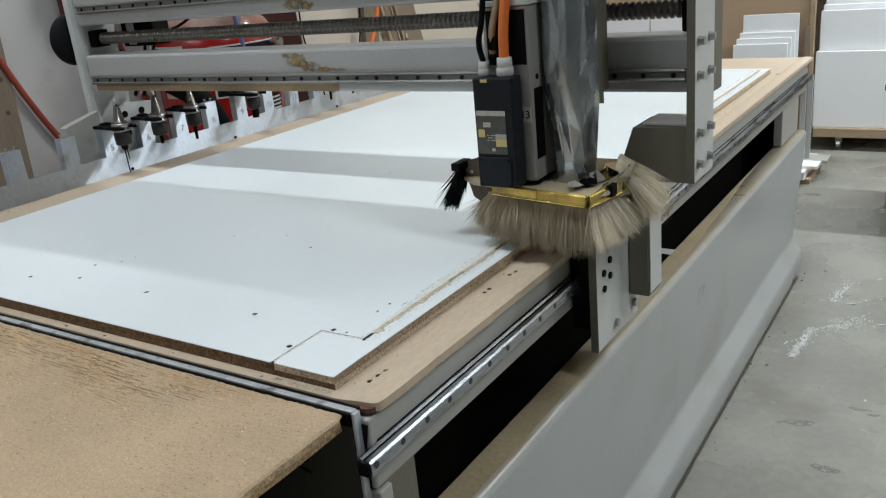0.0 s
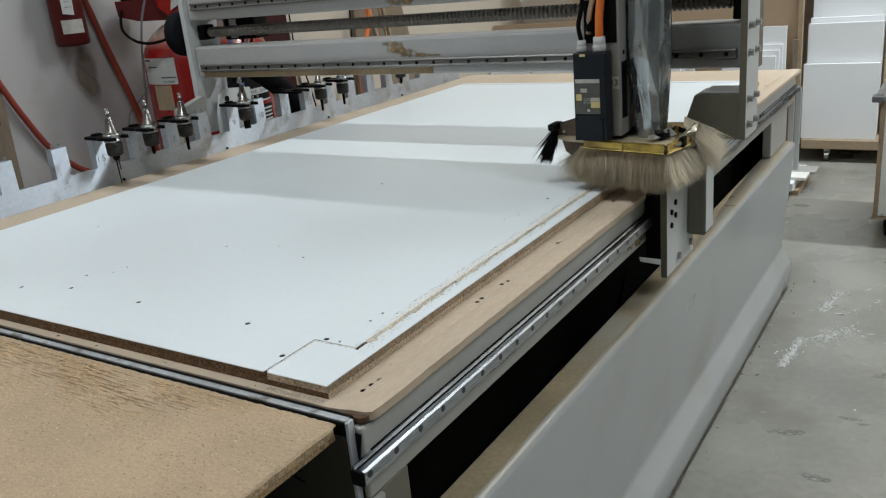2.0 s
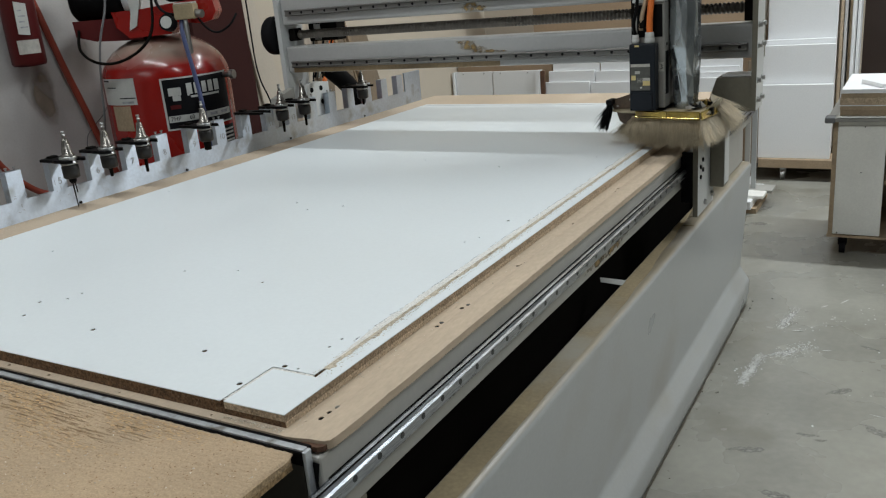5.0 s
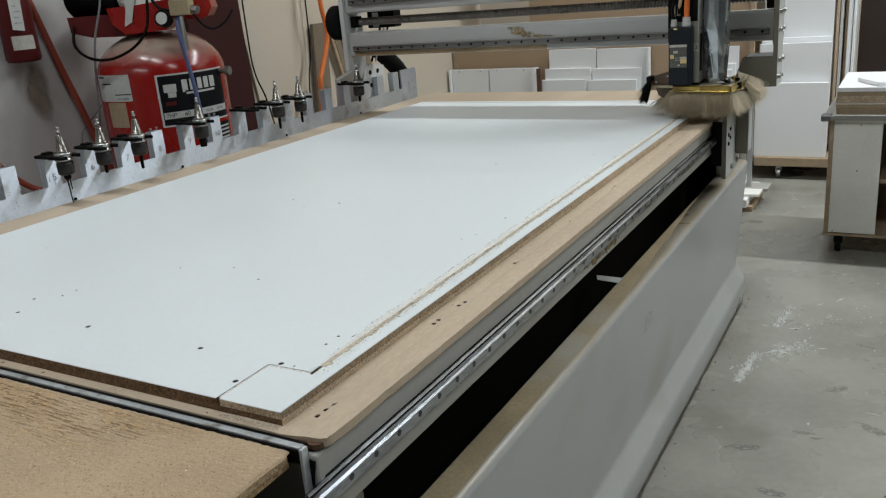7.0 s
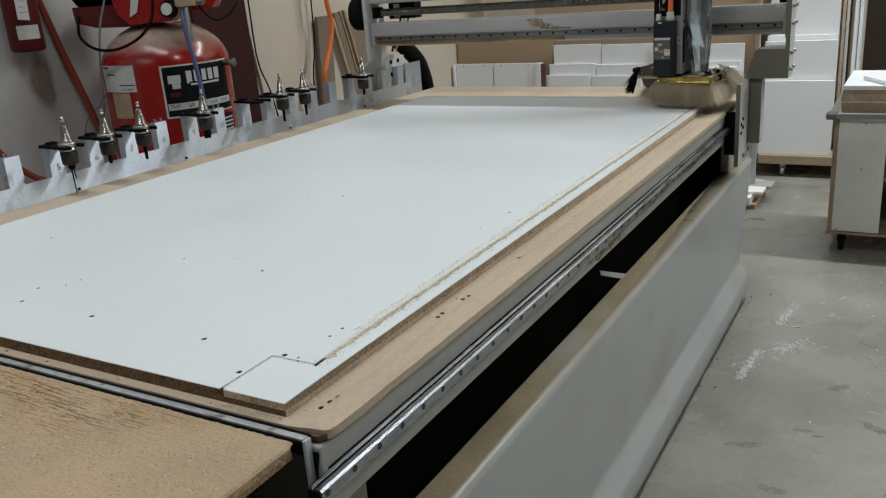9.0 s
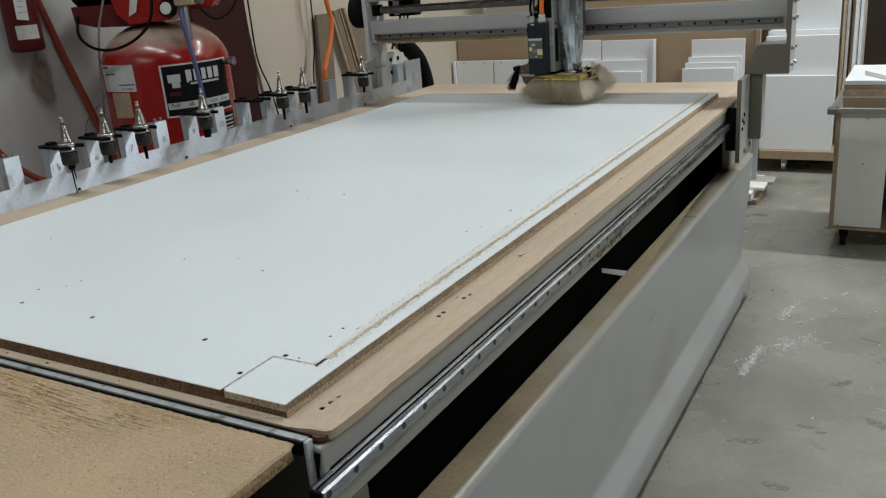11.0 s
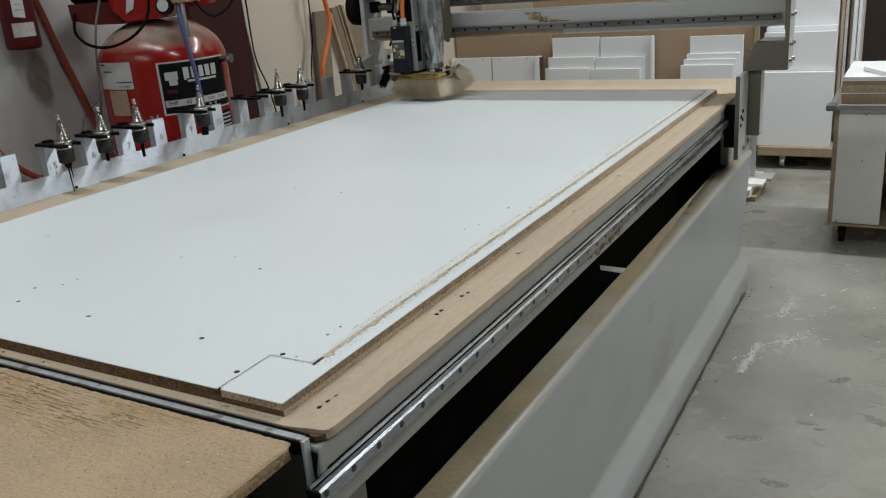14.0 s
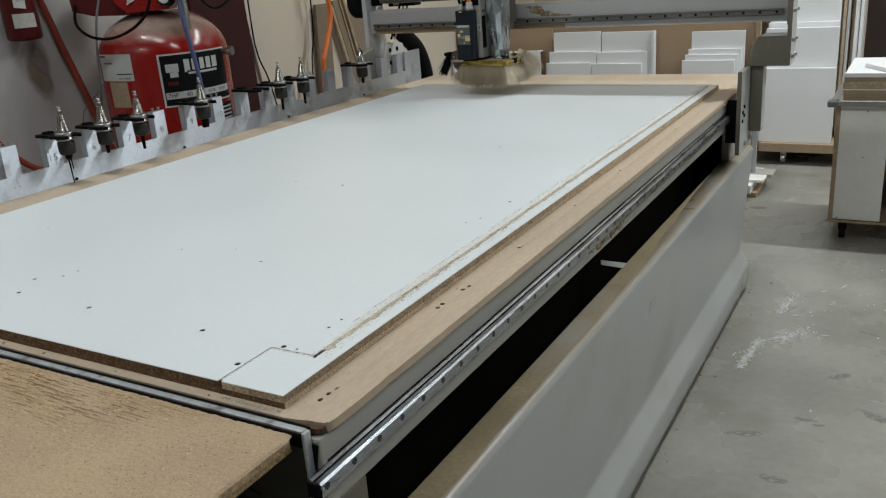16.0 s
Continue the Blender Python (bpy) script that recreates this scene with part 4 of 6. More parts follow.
part("side_plate", prism(bmesh.new(), [(0.045, 1.105), (0.127, 1.085), (0.127, 1.72), (0.045, 1.72)], -0.10, -0.087, "yz"), DARK, head)
part("spindle", a_box(-0.048, 0.036, -0.095, 0.03, 0.985, 1.272, 0.004), SPINDLE, head, "grey square spindle housing")
part("spindle_top", a_box(-0.050, 0.037, -0.097, 0.032, 1.282, 1.60, 0.004), BLACK, head, "black spindle fan housing")
part("spindle_band", a_box(-0.052, 0.039, -0.099, 0.034, 1.2725, 1.2815, 0.002), MACHINE_WHITE, head, "white band")
part("spindle_panel", a_box(-0.040, 0.030, -0.0965, -0.0945, 1.180, 1.266), BLACK, head, "black side panel")
part("side_slot", a_box(0.0355, 0.0367, -0.088, -0.058, 1.022, 1.140), BLACK, head, "dark brown slot")
part("side_sticker", a_box(0.0125, 0.0325, -0.0960, -0.0949, 1.086, 1.111), LABEL_PALE, head, "yellowed sticker")
part("side_number", lettering("13", 0.018, Matrix.Translation((0.0225, -0.0964, 1.098)) @ Matrix.Rotation(math.pi / 2, 4, "X")), INK, head, "black number 13")
part("side_knob", rod(bmesh.new(), (0.0355, -0.075, 1.158), (0.0375, -0.075, 1.158), 0.0045, seg=10), BLACK, head)
part("spindle_nose", a_box(-0.04, 0.034, -0.085, 0.02, 0.9785, 0.9845), BLACK, head)
part("nose_rod", rod(bmesh.new(), (0.0, -0.03, 0.875), (0.0, -0.03, 0.968), 0.014, seg=12), STEEL, head, "steel collet")
servo = part("drive_box", a_box(-0.052, 0.020, -0.135, -0.099, 0.984, 1.165, 0.003), SERVO, head, "slate coloured electronics box with labels")
part("lower_cover", a_box(-0.050, 0.012, -0.1385, -0.1352, 0.984, 1.035, 0.0012), SERVO, servo)
part("label_plate", a_box(-0.048, 0.006, -0.1362, -0.1353, 1.040, 1.112), LABEL_GREY, servo, "smoky grey label plate")
part("title_strip", a_box(-0.048, 0.006, -0.1368, -0.1363, 1.104, 1.112), LABEL_PALE, servo, "white label strip")
part("sticker", a_box(-0.036, -0.022, -0.1368, -0.1363, 1.085, 1.093), LABEL_PALE, servo, "white sticker")
part("sticker", a_box(-0.046, -0.034, -0.1368, -0.1363, 1.068, 1.081), YELLOW, servo, "yellow sticker")
part("sticker", a_box(-0.014, 0.006, -0.1368, -0.1363, 1.053, 1.066), YELLOW, servo, "yellow warning sticker")
part("sticker", a_box(-0.014, 0.006, -0.1368, -0.1363, 1.0665, 1.074), LABEL_PALE, servo, "white sticker")
part("sticker", a_box(-0.022, -0.016, -0.1368, -0.1363, 1.045, 1.050), PAPER, servo)
for k in range(9):
    x = -0.030 + 0.006 * (k % 3) + 0.001 * (k % 2)
    part("print", a_box(x, x + 0.004 + 0.001 * (k % 2), -0.1368, -0.1363, 1.072 - 0.004 * (k // 3) - 0.0012, 1.072 - 0.004 * (k // 3)), LABEL_PALE, servo)
part("yellow_tag", a_box(-0.036, -0.024, -0.1360, -0.1352, 1.158, 1.163), YELLOW, servo, "small yellow tag")
for x, z in ((-0.046, 0.988), (0.008, 0.988), (0.008, 1.030), (-0.046, 1.030)):
    part("screw", rod(bmesh.new(), (x, -0.1386, z), (x, -0.1393, z), 0.002, seg=8), BLACK, servo)
# cable glands and cables
for x, y, r, hgt in ((0.000, -0.115, 0.012, 0.03), (-0.040, -0.112, 0.009, 0.024)):
    g = lathe(bmesh.new(), (x, y, 1.165), [(r, 0), (r * 1.15, 0.002), (r * 1.15, hgt * 0.45), (r, hgt * 0.5), (r * 1.05, hgt * 0.55), (r, hgt)], "z", 12)
    part("cable_gland", g, PAPER, head, "white cable gland")
part("orange_cable", hose(bmesh.new(), [(0.0, -0.115, 1.19), (0.001, -0.113, 1.24), (0.006, -0.10, 1.32), (0.012, -0.08, 1.45)], 0.0085, 10), HOSE_ORANGE, head, "thick orange cable")
part("black_cable", hose(bmesh.new(), [(-0.040, -0.112, 1.185), (-0.043, -0.118, 1.22), (-0.034, -0.115, 1.27), (-0.02, -0.10, 1.45)], 0.005, 8), BLACK, head, "black cable")
part("air_line", hose(bmesh.new(), [(-0.028, -0.102, 1.20), (-0.022, -0.108, 1.24), (-0.012, -0.10, 1.30), (-0.005, -0.09, 1.45)], 0.006, 8), PLY, head, "tan air line")
part("valve", a_box(-0.030, -0.014, -0.112, -0.099, 1.205, 1.228, 0.003), DARK, head, "small metal valve")

# dented silver extraction sleeve, squarish in plan, with long creases
shroud = bmesh.new()
rings = []
crumple = random.Random(43)
ROUND, HIGH = 15, 13
for j in range(HIGH + 1):
    z0 = 0.972 + 0.728 * j / HIGH
    low = max(0, 1 - (z0 - 0.972) / 0.16)
    ring = []
    for k in range(ROUND):
        a = 2 * math.pi * (k + 0.35 * crumple.uniform(-1, 1)) / ROUND
        z = z0 + (0.022 * crumple.uniform(-1, 1) if 0 < j < HIGH else 0)
        c, s = math.cos(a), math.sin(a)
        sq = (abs(c) ** 4 + abs(s) ** 4) ** -0.25
        fold = noise.noise((c * 1.1 + 3, s * 1.1, z * 2.5)) * 0.20 + noise.noise((c * 1.9 + 5, s * 1.9, z * 7.0)) * (0.08 + 0.10 * low)
        r = sq * (1 - 0.20 * low) * (1 + fold) + crumple.gauss(0, 0.022)
        ring.append(shroud.verts.new((0.077 + 0.038 * r * c, -0.024 + 0.046 * r * s, z)))
    rings.append(ring)
for lo, hi in zip(rings, rings[1:]):
    for k in range(ROUND):
        q = (lo[k], lo[(k + 1) % ROUND], hi[(k + 1) % ROUND], hi[k])
        if crumple.random() < 0.5:
            q = q[1:] + q[:1]
        shroud.faces.new((q[0], q[1], q[2])), shroud.faces.new((q[0], q[2], q[3]))
bmesh.ops.bevel(shroud, geom=list(shroud.edges), offset=0.0014, segments=1, affect="EDGES")
for f in shroud.faces:
    f.smooth = f.calc_area() < 2.5e-5
part("shroud", shroud, FOIL, head, "dented silver dust extraction sleeve")

# dust shoe with its strip and bristles
shoe_edge = [(-0.126, -0.066), (-0.09, -0.092), (0.030, -0.114), (0.141, -0.131), (0.158, -0.040), (0.150, 0.020), (0.105, 0.110), (-0.126, 0.110)]
part("shoe_plate", prism(bmesh.new(), shoe_edge, 0.970, 0.976), DUSTY, head, "dusty brown dust shoe plate")
part("rust_plate", prism(bmesh.new(), [(-0.126, 0.977), (-0.126, 1.003), (-0.055, 1.025), (-0.055, 0.977)], -0.060, -0.056, "xz"), SHOE_BROWN, head, "dark rusty brown upright plate")
# pale discs in place of holes that show the white sheet behind
for x, z in ((-0.112, 0.985), (-0.074, 1.004)):
    part("rivet", rod(bmesh.new(), (x, -0.0602, z), (x, -0.0612, z), 0.0032, seg=10), LABEL_PALE, head, "pale disc standing for a hole through the plate")
part("under_block", prism(bmesh.new(), [(-0.108, 0.9698), (-0.100, 0.945), (-0.085, 0.936), (-0.02, 0.934), (-0.02, 0.9698)], -0.080, 0.08, "xz"), SHOE_BROWN, head, "brown block under the shoe plate")
def strip_band(a, b, z0, z1, out):
    a, b = Vector((*a, 0)), Vector((*b, 0))
    way = (b - a).normalized()
    side = Vector((way.y, -way.x, 0))
    bm = bmesh.new()
    prof = [(0.001, z0), (out, z0), (out + 0.003, z0 + 0.004), (out + 0.001, z0 + 0.008), (out, z1 - 0.003), (0.001, z1)]
    ra = [bm.verts.new(a + side * o + Vector((0, 0, z))) for o, z in prof]
    rb = [bm.verts.new(b + side * o + Vector((0, 0, z))) for o, z in prof]
    bm.faces.new(ra), bm.faces.new(list(reversed(rb)))
    for i in range(len(prof)):
        bm.faces.new((ra[i], ra[(i + 1) % len(prof)], rb[(i + 1) % len(prof)], rb[i]))
    bmesh.ops.recalc_face_normals(bm, faces=bm.faces)
    return bm
for a, b in (((-0.045, -0.1005), (0.048, -0.1165)), ((0.050, -0.117), (0.141, -0.131)), ((0.142, -0.130), (0.158, -0.045)), ((0.158, -0.030), (0.150, 0.020))):
    band = part("strip", strip_band(a, b, 0.957, 0.979, 0.005), GOLD, head, "glossy amber bristle strip")
    way = (Vector(b) - Vector(a)).normalized()
    edge_out = Vector((way.y, -way.x)) * 0.0085
    part("ridge", rod(bmesh.new(), (a[0] + edge_out.x, a[1] + edge_out.y, 0.9615), (b[0] + edge_out.x, b[1] + edge_out.y, 0.9615), 0.0016, seg=10), BRASS, band, "bright rolled edge")
part("tape", a_box(0.146, 0.1635, -0.080, -0.060, 0.962, 0.9815), BLACK, head, "scrap of black tape")
part("broken_strip", prism(bmesh.new(), [(0.118, -0.02), (0.165, 0.01), (0.150, 0.075), (0.10, 0.05)], 0.977, 0.984), GOLD, head, "broken amber strip")
def tuft(name, roots, material, length, flare, count, seed, label, thick=0.0008, droop=0.0, mess=1.0):
    """Bristles in uneven clumps from a line of roots: each root is a place and its outward way."""
    r = random.Random(seed)
    bm = bmesh.new()
    clumps = max(6, count // 36)
    for c in range(clumps):
        s = (c + r.uniform(0.1, 0.9)) / clumps * (len(roots) - 1)
        i = min(int(s), len(roots) - 2)
        p0 = Vector(roots[i][0]).lerp(Vector(roots[i + 1][0]), s - i)
        along = (Vector(roots[i + 1][0]) - Vector(roots[i][0])).normalized()
        out0 = Vector(roots[i][1]).lerp(Vector(roots[i + 1][1]), s - i)
        lean, spread, reach = along * r.gauss(0, 0.24 * mess), flare * r.uniform(0.55, 1.35), length * r.uniform(0.78, 1.08)
        for _ in range(int(36 * r.uniform(0.35, 1.65))):
            p = p0 + along * r.gauss(0, 0.0030) + out0 * r.uniform(-0.003, 0.002)
            stray = r.random() < 0.10 * mess
            way = (out0 * spread * (r.uniform(1.2, 2.4) if stray else r.gauss(1, 0.18)) + lean + along * r.gauss(0, 0.30 if stray else 0.10 * mess) + Vector((0, 0, -1))).normalized()
            ln = reach * (r.uniform(0.6, 1.1) if stray else r.uniform(0.86, 1.04))
            bend = (way + out0 * r.gauss(0.10, 0.10 * mess) + along * r.gauss(0, 0.08 * mess) + Vector((0, 0, -droop))).normalized()
            q, e = p + way * ln * 0.55, p + way * ln * 0.55 + bend * ln * 0.45
            side = way.cross(Vector((r.uniform(-1, 1), r.uniform(-1, 1), 0.2))).normalized() * thick * r.uniform(0.7, 1.5)
            other = way.cross(side).normalized() * thick
            tri = [side, -side * 0.5 + other * 0.8, -side * 0.5 - other * 0.8]
            va = [bm.verts.new(p + v) for v in tri]
            vb = [bm.verts.new(q + v) for v in tri]
            vc = bm.verts.new(e)
            for k in range(3):
                bm.faces.new((va[k], va[(k + 1) % 3], vb[(k + 1) % 3], vb[k]))
                bm.faces.new((vb[k], vb[(k + 1) % 3], vc))
    return part(name, bm, material, head, label, "stuff")
Z0 = 0.957
front = [((-0.048, -0.097, Z0), (-0.45, -0.85, 0)), ((-0.012, -0.106, Z0), (-0.15, -1, 0)), ((0.035, -0.114, Z0), (-0.02, -1, 0)), ((0.09, -0.122, Z0), (0.10, -1, 0)), ((0.14, -0.128, Z0), (0.5, -0.85, 0))]
flank = [((0.143, -0.126, Z0), (0.7, -0.7, 0)), ((0.152, -0.08, Z0), (0.95, -0.2, 0)), ((0.155, -0.03, Z0), (1, 0.0, 0)), ((0.148, 0.02, Z0), (1, 0.2, 0))]
left = [((-0.052, 0.05, Z0), (-1, 0, 0)), ((-0.052, -0.02, Z0), (-1, -0.1, 0)), ((-0.050, -0.088, Z0), (-0.8, -0.6, 0))]
back = [((-0.06, 0.10, Z0), (-0.3, 1, 0)), ((0.0, 0.105, Z0), (0, 1, 0)), ((0.10, 0.105, Z0), (0.2, 1, 0)), ((0.148, 0.03, Z0), (1, 0.4, 0))]
tuft("front_bristles", front[:3], BRISTLE, 0.082, 0.34, 3400, 11, "matted brown frayed bristles", 0.00032, mess=0.9)
tuft("front_bristles", front[1:], BRISTLE, 0.083, 0.20, 5200, 21, "long tan straight bristles", 0.00028, mess=0.30)
tuft("flank_bristles", flank, BRISTLE_PALE, 0.080, 0.48, 4200, 12, "long pale straight bristles", 0.00026, mess=0.28)
tuft("left_bristles", left, BRISTLE, 0.082, 0.22, 1600, 13, "matted tan bristles", 0.00045)
tuft("back_bristles", back, BRISTLE, 0.080, 0.3, 700, 14, "tan bristles")
for k in range(5):
    part("tape_scrap", prism(bmesh.new(), [(0.105 + 0.012 * k, 0.977), (0.115 + 0.012 * k, 0.977), (0.112 + 0.012 * k, 0.990 + 0.006 * (k % 3)), (0.104 + 0.012 * k, 0.986)], -0.075 + 0.02 * k, -0.071 + 0.02 * k, "xz"), (BLACK, FOIL, GOLD)[k % 3], head, "torn scrap on the dust shoe")
# crumpled clear tape round the corner of the strip
tape, folds = bmesh.new(), random.Random(61)
sheet_of_tape = []
for i in range(8):
    u = i / 7
    px, py = 0.139 + 0.030 * u, -0.116 + 0.135 * u
    sheet_of_tape.append([tape.verts.new((px + folds.gauss(0.006, 0.003), py + folds.gauss(0, 0.003), 0.953 + (0.026 + 0.022 * u) * j / 4 + folds.gauss(0, 0.0014))) for j in range(5)])
for p, q in zip(sheet_of_tape, sheet_of_tape[1:]):
    for j in range(4):
        tape.faces.new((p[j], q[j], q[j + 1])), tape.faces.new((p[j], q[j + 1], p[j + 1]))
bmesh.ops.solidify(tape, geom=list(tape.faces), thickness=0.0006)
part("crumpled_tape", tape, TAPE, head, "crumpled yellowed clear tape")
for cx, cy, material, name in ((0.118, -0.070, BLACK, "black_scrap"), (0.128, -0.012, BLACK, "black_scrap"), (0.105, -0.095, LABEL_PALE, "pale_scrap"), (0.122, -0.040, LABEL_PALE, "pale_scrap")):
    scrap = bmesh.new()
    corners = [scrap.verts.new((cx + 0.017 * math.cos(k * 1.047) * folds.uniform(0.6, 1.1), cy + 0.020 * math.sin(k * 1.047) * folds.uniform(0.6, 1.1), 0.978 + folds.uniform(0.0, 0.012))) for k in range(6)]
    peak = scrap.verts.new((cx, cy, 0.988 + folds.uniform(0, 0.008)))
    for k in range(6):
        scrap.faces.new((corners[k], corners[(k + 1) % 6], peak))
    bmesh.ops.solidify(scrap, geom=list(scrap.faces), thickness=0.0008)
    part(name, scrap, material, head, "torn scrap of tape on the shoe plate")
tuft("matted_bristles", [((-0.052, -0.098, 0.962), (-0.6, -0.8, 0)), ((-0.030, -0.105, 0.962), (-0.2, -1, 0)), ((0.004, -0.110, 0.960), (0.1, -1, 0))], BRISTLE, 0.066, 0.62, 900, 18, "matted tan bristles over the strip", 0.0005, droop=0.5)
tuft("splayed_bristles", [((0.128, 0.055, 1.000), (1, -0.15, 0)), ((0.138, 0.020, 1.004), (1, -0.1, 0)), ((0.145, -0.010, 0.996), (1, -0.25, 0))], BRISTLE_PALE, 0.122, 1.05, 4200, 15, "splayed pale bristles", 0.00027, droop=0.1, mess=0.38)
tuft("swept_bristles", [((-0.060, 0.03, Z0), (-1, 0.1, 0)), ((-0.062, -0.02, Z0), (-1, 0, 0)), ((-0.060, -0.06, Z0), (-1, -0.25, 0))], BRISTLE, 0.112, 0.95, 480, 19, "thin bristles swept out over the sheet", 0.00035, mess=0.8)
tuft("black_brush", [((-0.130, -0.050, 1.000), (-0.9, -0.4, 0)), ((-0.126, -0.085, 0.999), (-0.9, -0.4, 0))], BLACK, 0.088, 0.30, 700, 16, "black brush", 0.0011, mess=0.4)
part("brush_holder", a_box(-0.138, -0.120, -0.090, -0.045, 0.992, 1.006, 0.002), BLACK, head, "black brush holder")


# ---- tool rack along the bed ----
RX = -1.431
TAB0, PITCH, TABW, VALLEY, TABTOP = 0.081, 0.129, 0.047, 0.909, 0.990
def tab_at(k):
    return TAB0 + PITCH * k - (0.030 if k < 4 else 0)


rack = thing("tool_rack", (RX, 1.4, 0.84), "dusty aluminium tool rack with numbered tabs beside the bed", "tool rack")
outline = [(2.735, 0.836), (-0.01, 0.836), (-0.01, VALLEY)]
for k in range(20):
    y0 = tab_at(k)
    outline += [(y0, VALLEY), (y0 + 0.001, TABTOP), (y0 + TABW - 0.001, TABTOP), (y0 + TABW, VALLEY)]
outline += [(2.60, VALLEY), (2.60, 0.993), (2.735, 0.993)]
part("plate", prism(bmesh.new(), outline, RX - 0.008, RX, "yz"), RACK_ALU, rack, "brushed aluminium plate with cut-out tabs")
# each tab carries a block behind the plate
for k in range(20):
    y0 = tab_at(k)
    blk = a_box(RX - 0.028, RX - 0.0085, y0 + 0.002, y0 + TABW - 0.002, VALLEY - 0.02, TABTOP - 0.001, 0.001)
    tab = part("tab_block", blk, RACK_ALU, rack)
    if k in (3, 4, 8, 10, 14, 15, 17):
        for dy in (0.012, 0.036):
            part("tab_screw", rod(rod(bmesh.new(), (RX - 0.012, y0 + dy, TABTOP), (RX - 0.012, y0 + dy, TABTOP + 0.007), 0.0025, seg=8), (RX - 0.012, y0 + dy, TABTOP + 0.007), (RX - 0.012, y0 + dy, TABTOP + 0.010), 0.0045, seg=8), STEEL, tab)
    if 5 <= k <= 13:
        m = Matrix.Translation((RX + 0.0006, y0 + TABW / 2 + 0.002, 0.932)) @ Matrix.Rotation(math.pi / 2, 4, "Z") @ Matrix.Rotation(math.pi / 2, 4, "X")
        part("tab_number", lettering(str(k), 0.027, m), FAINT_PENCIL, rack, "pencilled number")
r8 = random.Random(21)
for k in (4, 5):
    sc = bmesh.new()
    for _ in range(7):
        y, z = TAB0 + PITCH * k + r8.uniform(0, 0.05), r8.uniform(0.875, 0.935)
        tall = r8.random() < 0.5
        box(sc, RX + 0.0003, RX + 0.0008, y, y + (0.0012 if tall else r8.uniform(0.004, 0.010)), z, z + (r8.uniform(0.006, 0.014) if tall else 0.0012))
    part("pencil_marks", sc, FAINT_PENCIL, rack, kind="stuff")
for y in (0.80, 1.215, 1.75, 2.25):
    part("rack_screw", rod(bmesh.new(), (RX + 0.0004, y, 0.857), (RX + 0.004, y, 0.857), 0.0042, seg=10), BLACK, rack, "dark screw")
heap = bmesh.new()
r9 = random.Random(31)
chips(heap, [(RX + abs(r9.gauss(0, 0.02)) + 0.001, r9.uniform(0.1, 2.6), TOP + 0.0003) for _ in range(1400)], 0.0006, 0.0026, r9)
part("dust", heap, RACK_DUST, rack, kind="stuff")


def fork(k):
    y = TAB0 + PITCH * k + TABW / 2 - 0.003
    w = 0.026
    pts = [(-1.456, y - w), (-1.40, y - w * 1.05), (-1.385, y - w * 1.25), (-1.335, y - w * 1.2), (-1.322, y - w * 0.75), (-1.334, y - w * 0.62), (-1.352, y - w * 0.72), (-1.385, y - 0.014),
           (-1.388, y), (-1.385, y + 0.014), (-1.352, y + w * 0.72), (-1.334, y + w * 0.62), (-1.322, y + w * 0.75), (-1.335, y + w * 1.2), (-1.385, y + w * 1.25), (-1.40, y + w * 1.05), (-1.456, y + w)]
    return prism(bmesh.new(), pts, TABTOP + 0.0005, TABTOP + 0.0085), y


for k in (5, 6, 7, 9, 11, 12, 13, 16):
    bm, y = fork(k)
    fk = part("fork", bm, BLACK, rack, "black plastic tool fork")
    part("fork_clip", a_box(-1.445, -1.425, y - 0.012, y + 0.012, TABTOP + 0.0087, TABTOP + 0.0145, 0.002), DARK, fk)


def tool_holder(k, bit):
    """A tapered holder with pull stud, flange, clamping nut and cutter, hanging in its fork."""
    y = TAB0 + PITCH * k + TABW / 2 - 0.003
    x, z = -1.366, TABTOP + 0.004
    t = thing("tool_holder", (x, y, z), "steel tapered tool holder with dark nut in black fork", "tool holder", "tool holders in the rack")
    part("taper", lathe(bmesh.new(), (x, y, z), [(0.0195, 0.012), (0.0195, 0.015), (0.0148, 0.017), (0.0080, 0.057), (0.005, 0.060)], "z", 20), HOLDER, t, "polished steel taper")
    part("pull_stud", lathe(bmesh.new(), (x, y, z), [(0.004, 0.060), (0.004, 0.066), (0.0062, 0.067), (0.0062, 0.070), (0.0036, 0.071), (0.0036, 0.075), (0.0055, 0.077), (0.0045, 0.081)], "z", 12), STEEL, t, "steel pull stud")
    part("flange", lathe(bmesh.new(), (x, y, z), [(0.019, -0.012), (0.0235, -0.010), (0.0235, -0.006), (0.0195, -0.004), (0.0195, 0.000), (0.0235, 0.002), (0.0235, 0.010), (0.02, 0.012)], "z", 20), STEEL, t, "grooved steel flange")
    nut = bmesh.new()
    prof = [(0.018, -0.050), (0.0225, -0.046), (0.0235, -0.028), (0.0235, -0.016), (0.020, -0.0125)]
    part("collet_nut", lathe(nut, (x, y, z), prof, "z", 10), NUT, t, "dark collet nut")
    cut = bmesh.new()
    if bit == "thin":
        lathe(cut, (x, y, z), [(0.007, -0.064), (0.010, -0.058), (0.010, -0.0505)], "z", 12)
        rod(cut, (x - 0.003, y, z - 0.0645), (x - 0.001, y, z - 0.132), 0.0022, 0.0012, 8)
        rod(cut, (x + 0.003, y + 0.003, z - 0.0645), (x + 0.005, y + 0.003, z - 0.092), 0.0018, 0.0012, 8)
    elif bit == "long":
        rod(cut, (x, y, z - 0.092), (x, y, z - 0.0505), 0.0042, 0.0058, 10)
    elif bit == "short":
        rod(cut, (x, y, z - 0.075), (x, y, z - 0.0505), 0.0045, 0.006, 10)
    else:
        rod(cut, (x, y, z - 0.078), (x, y, z - 0.0505), 0.011, 0.012, 14)
    part("cutter", cut, DARK if bit != "thin" else BLACK, t, "dark steel cutter")


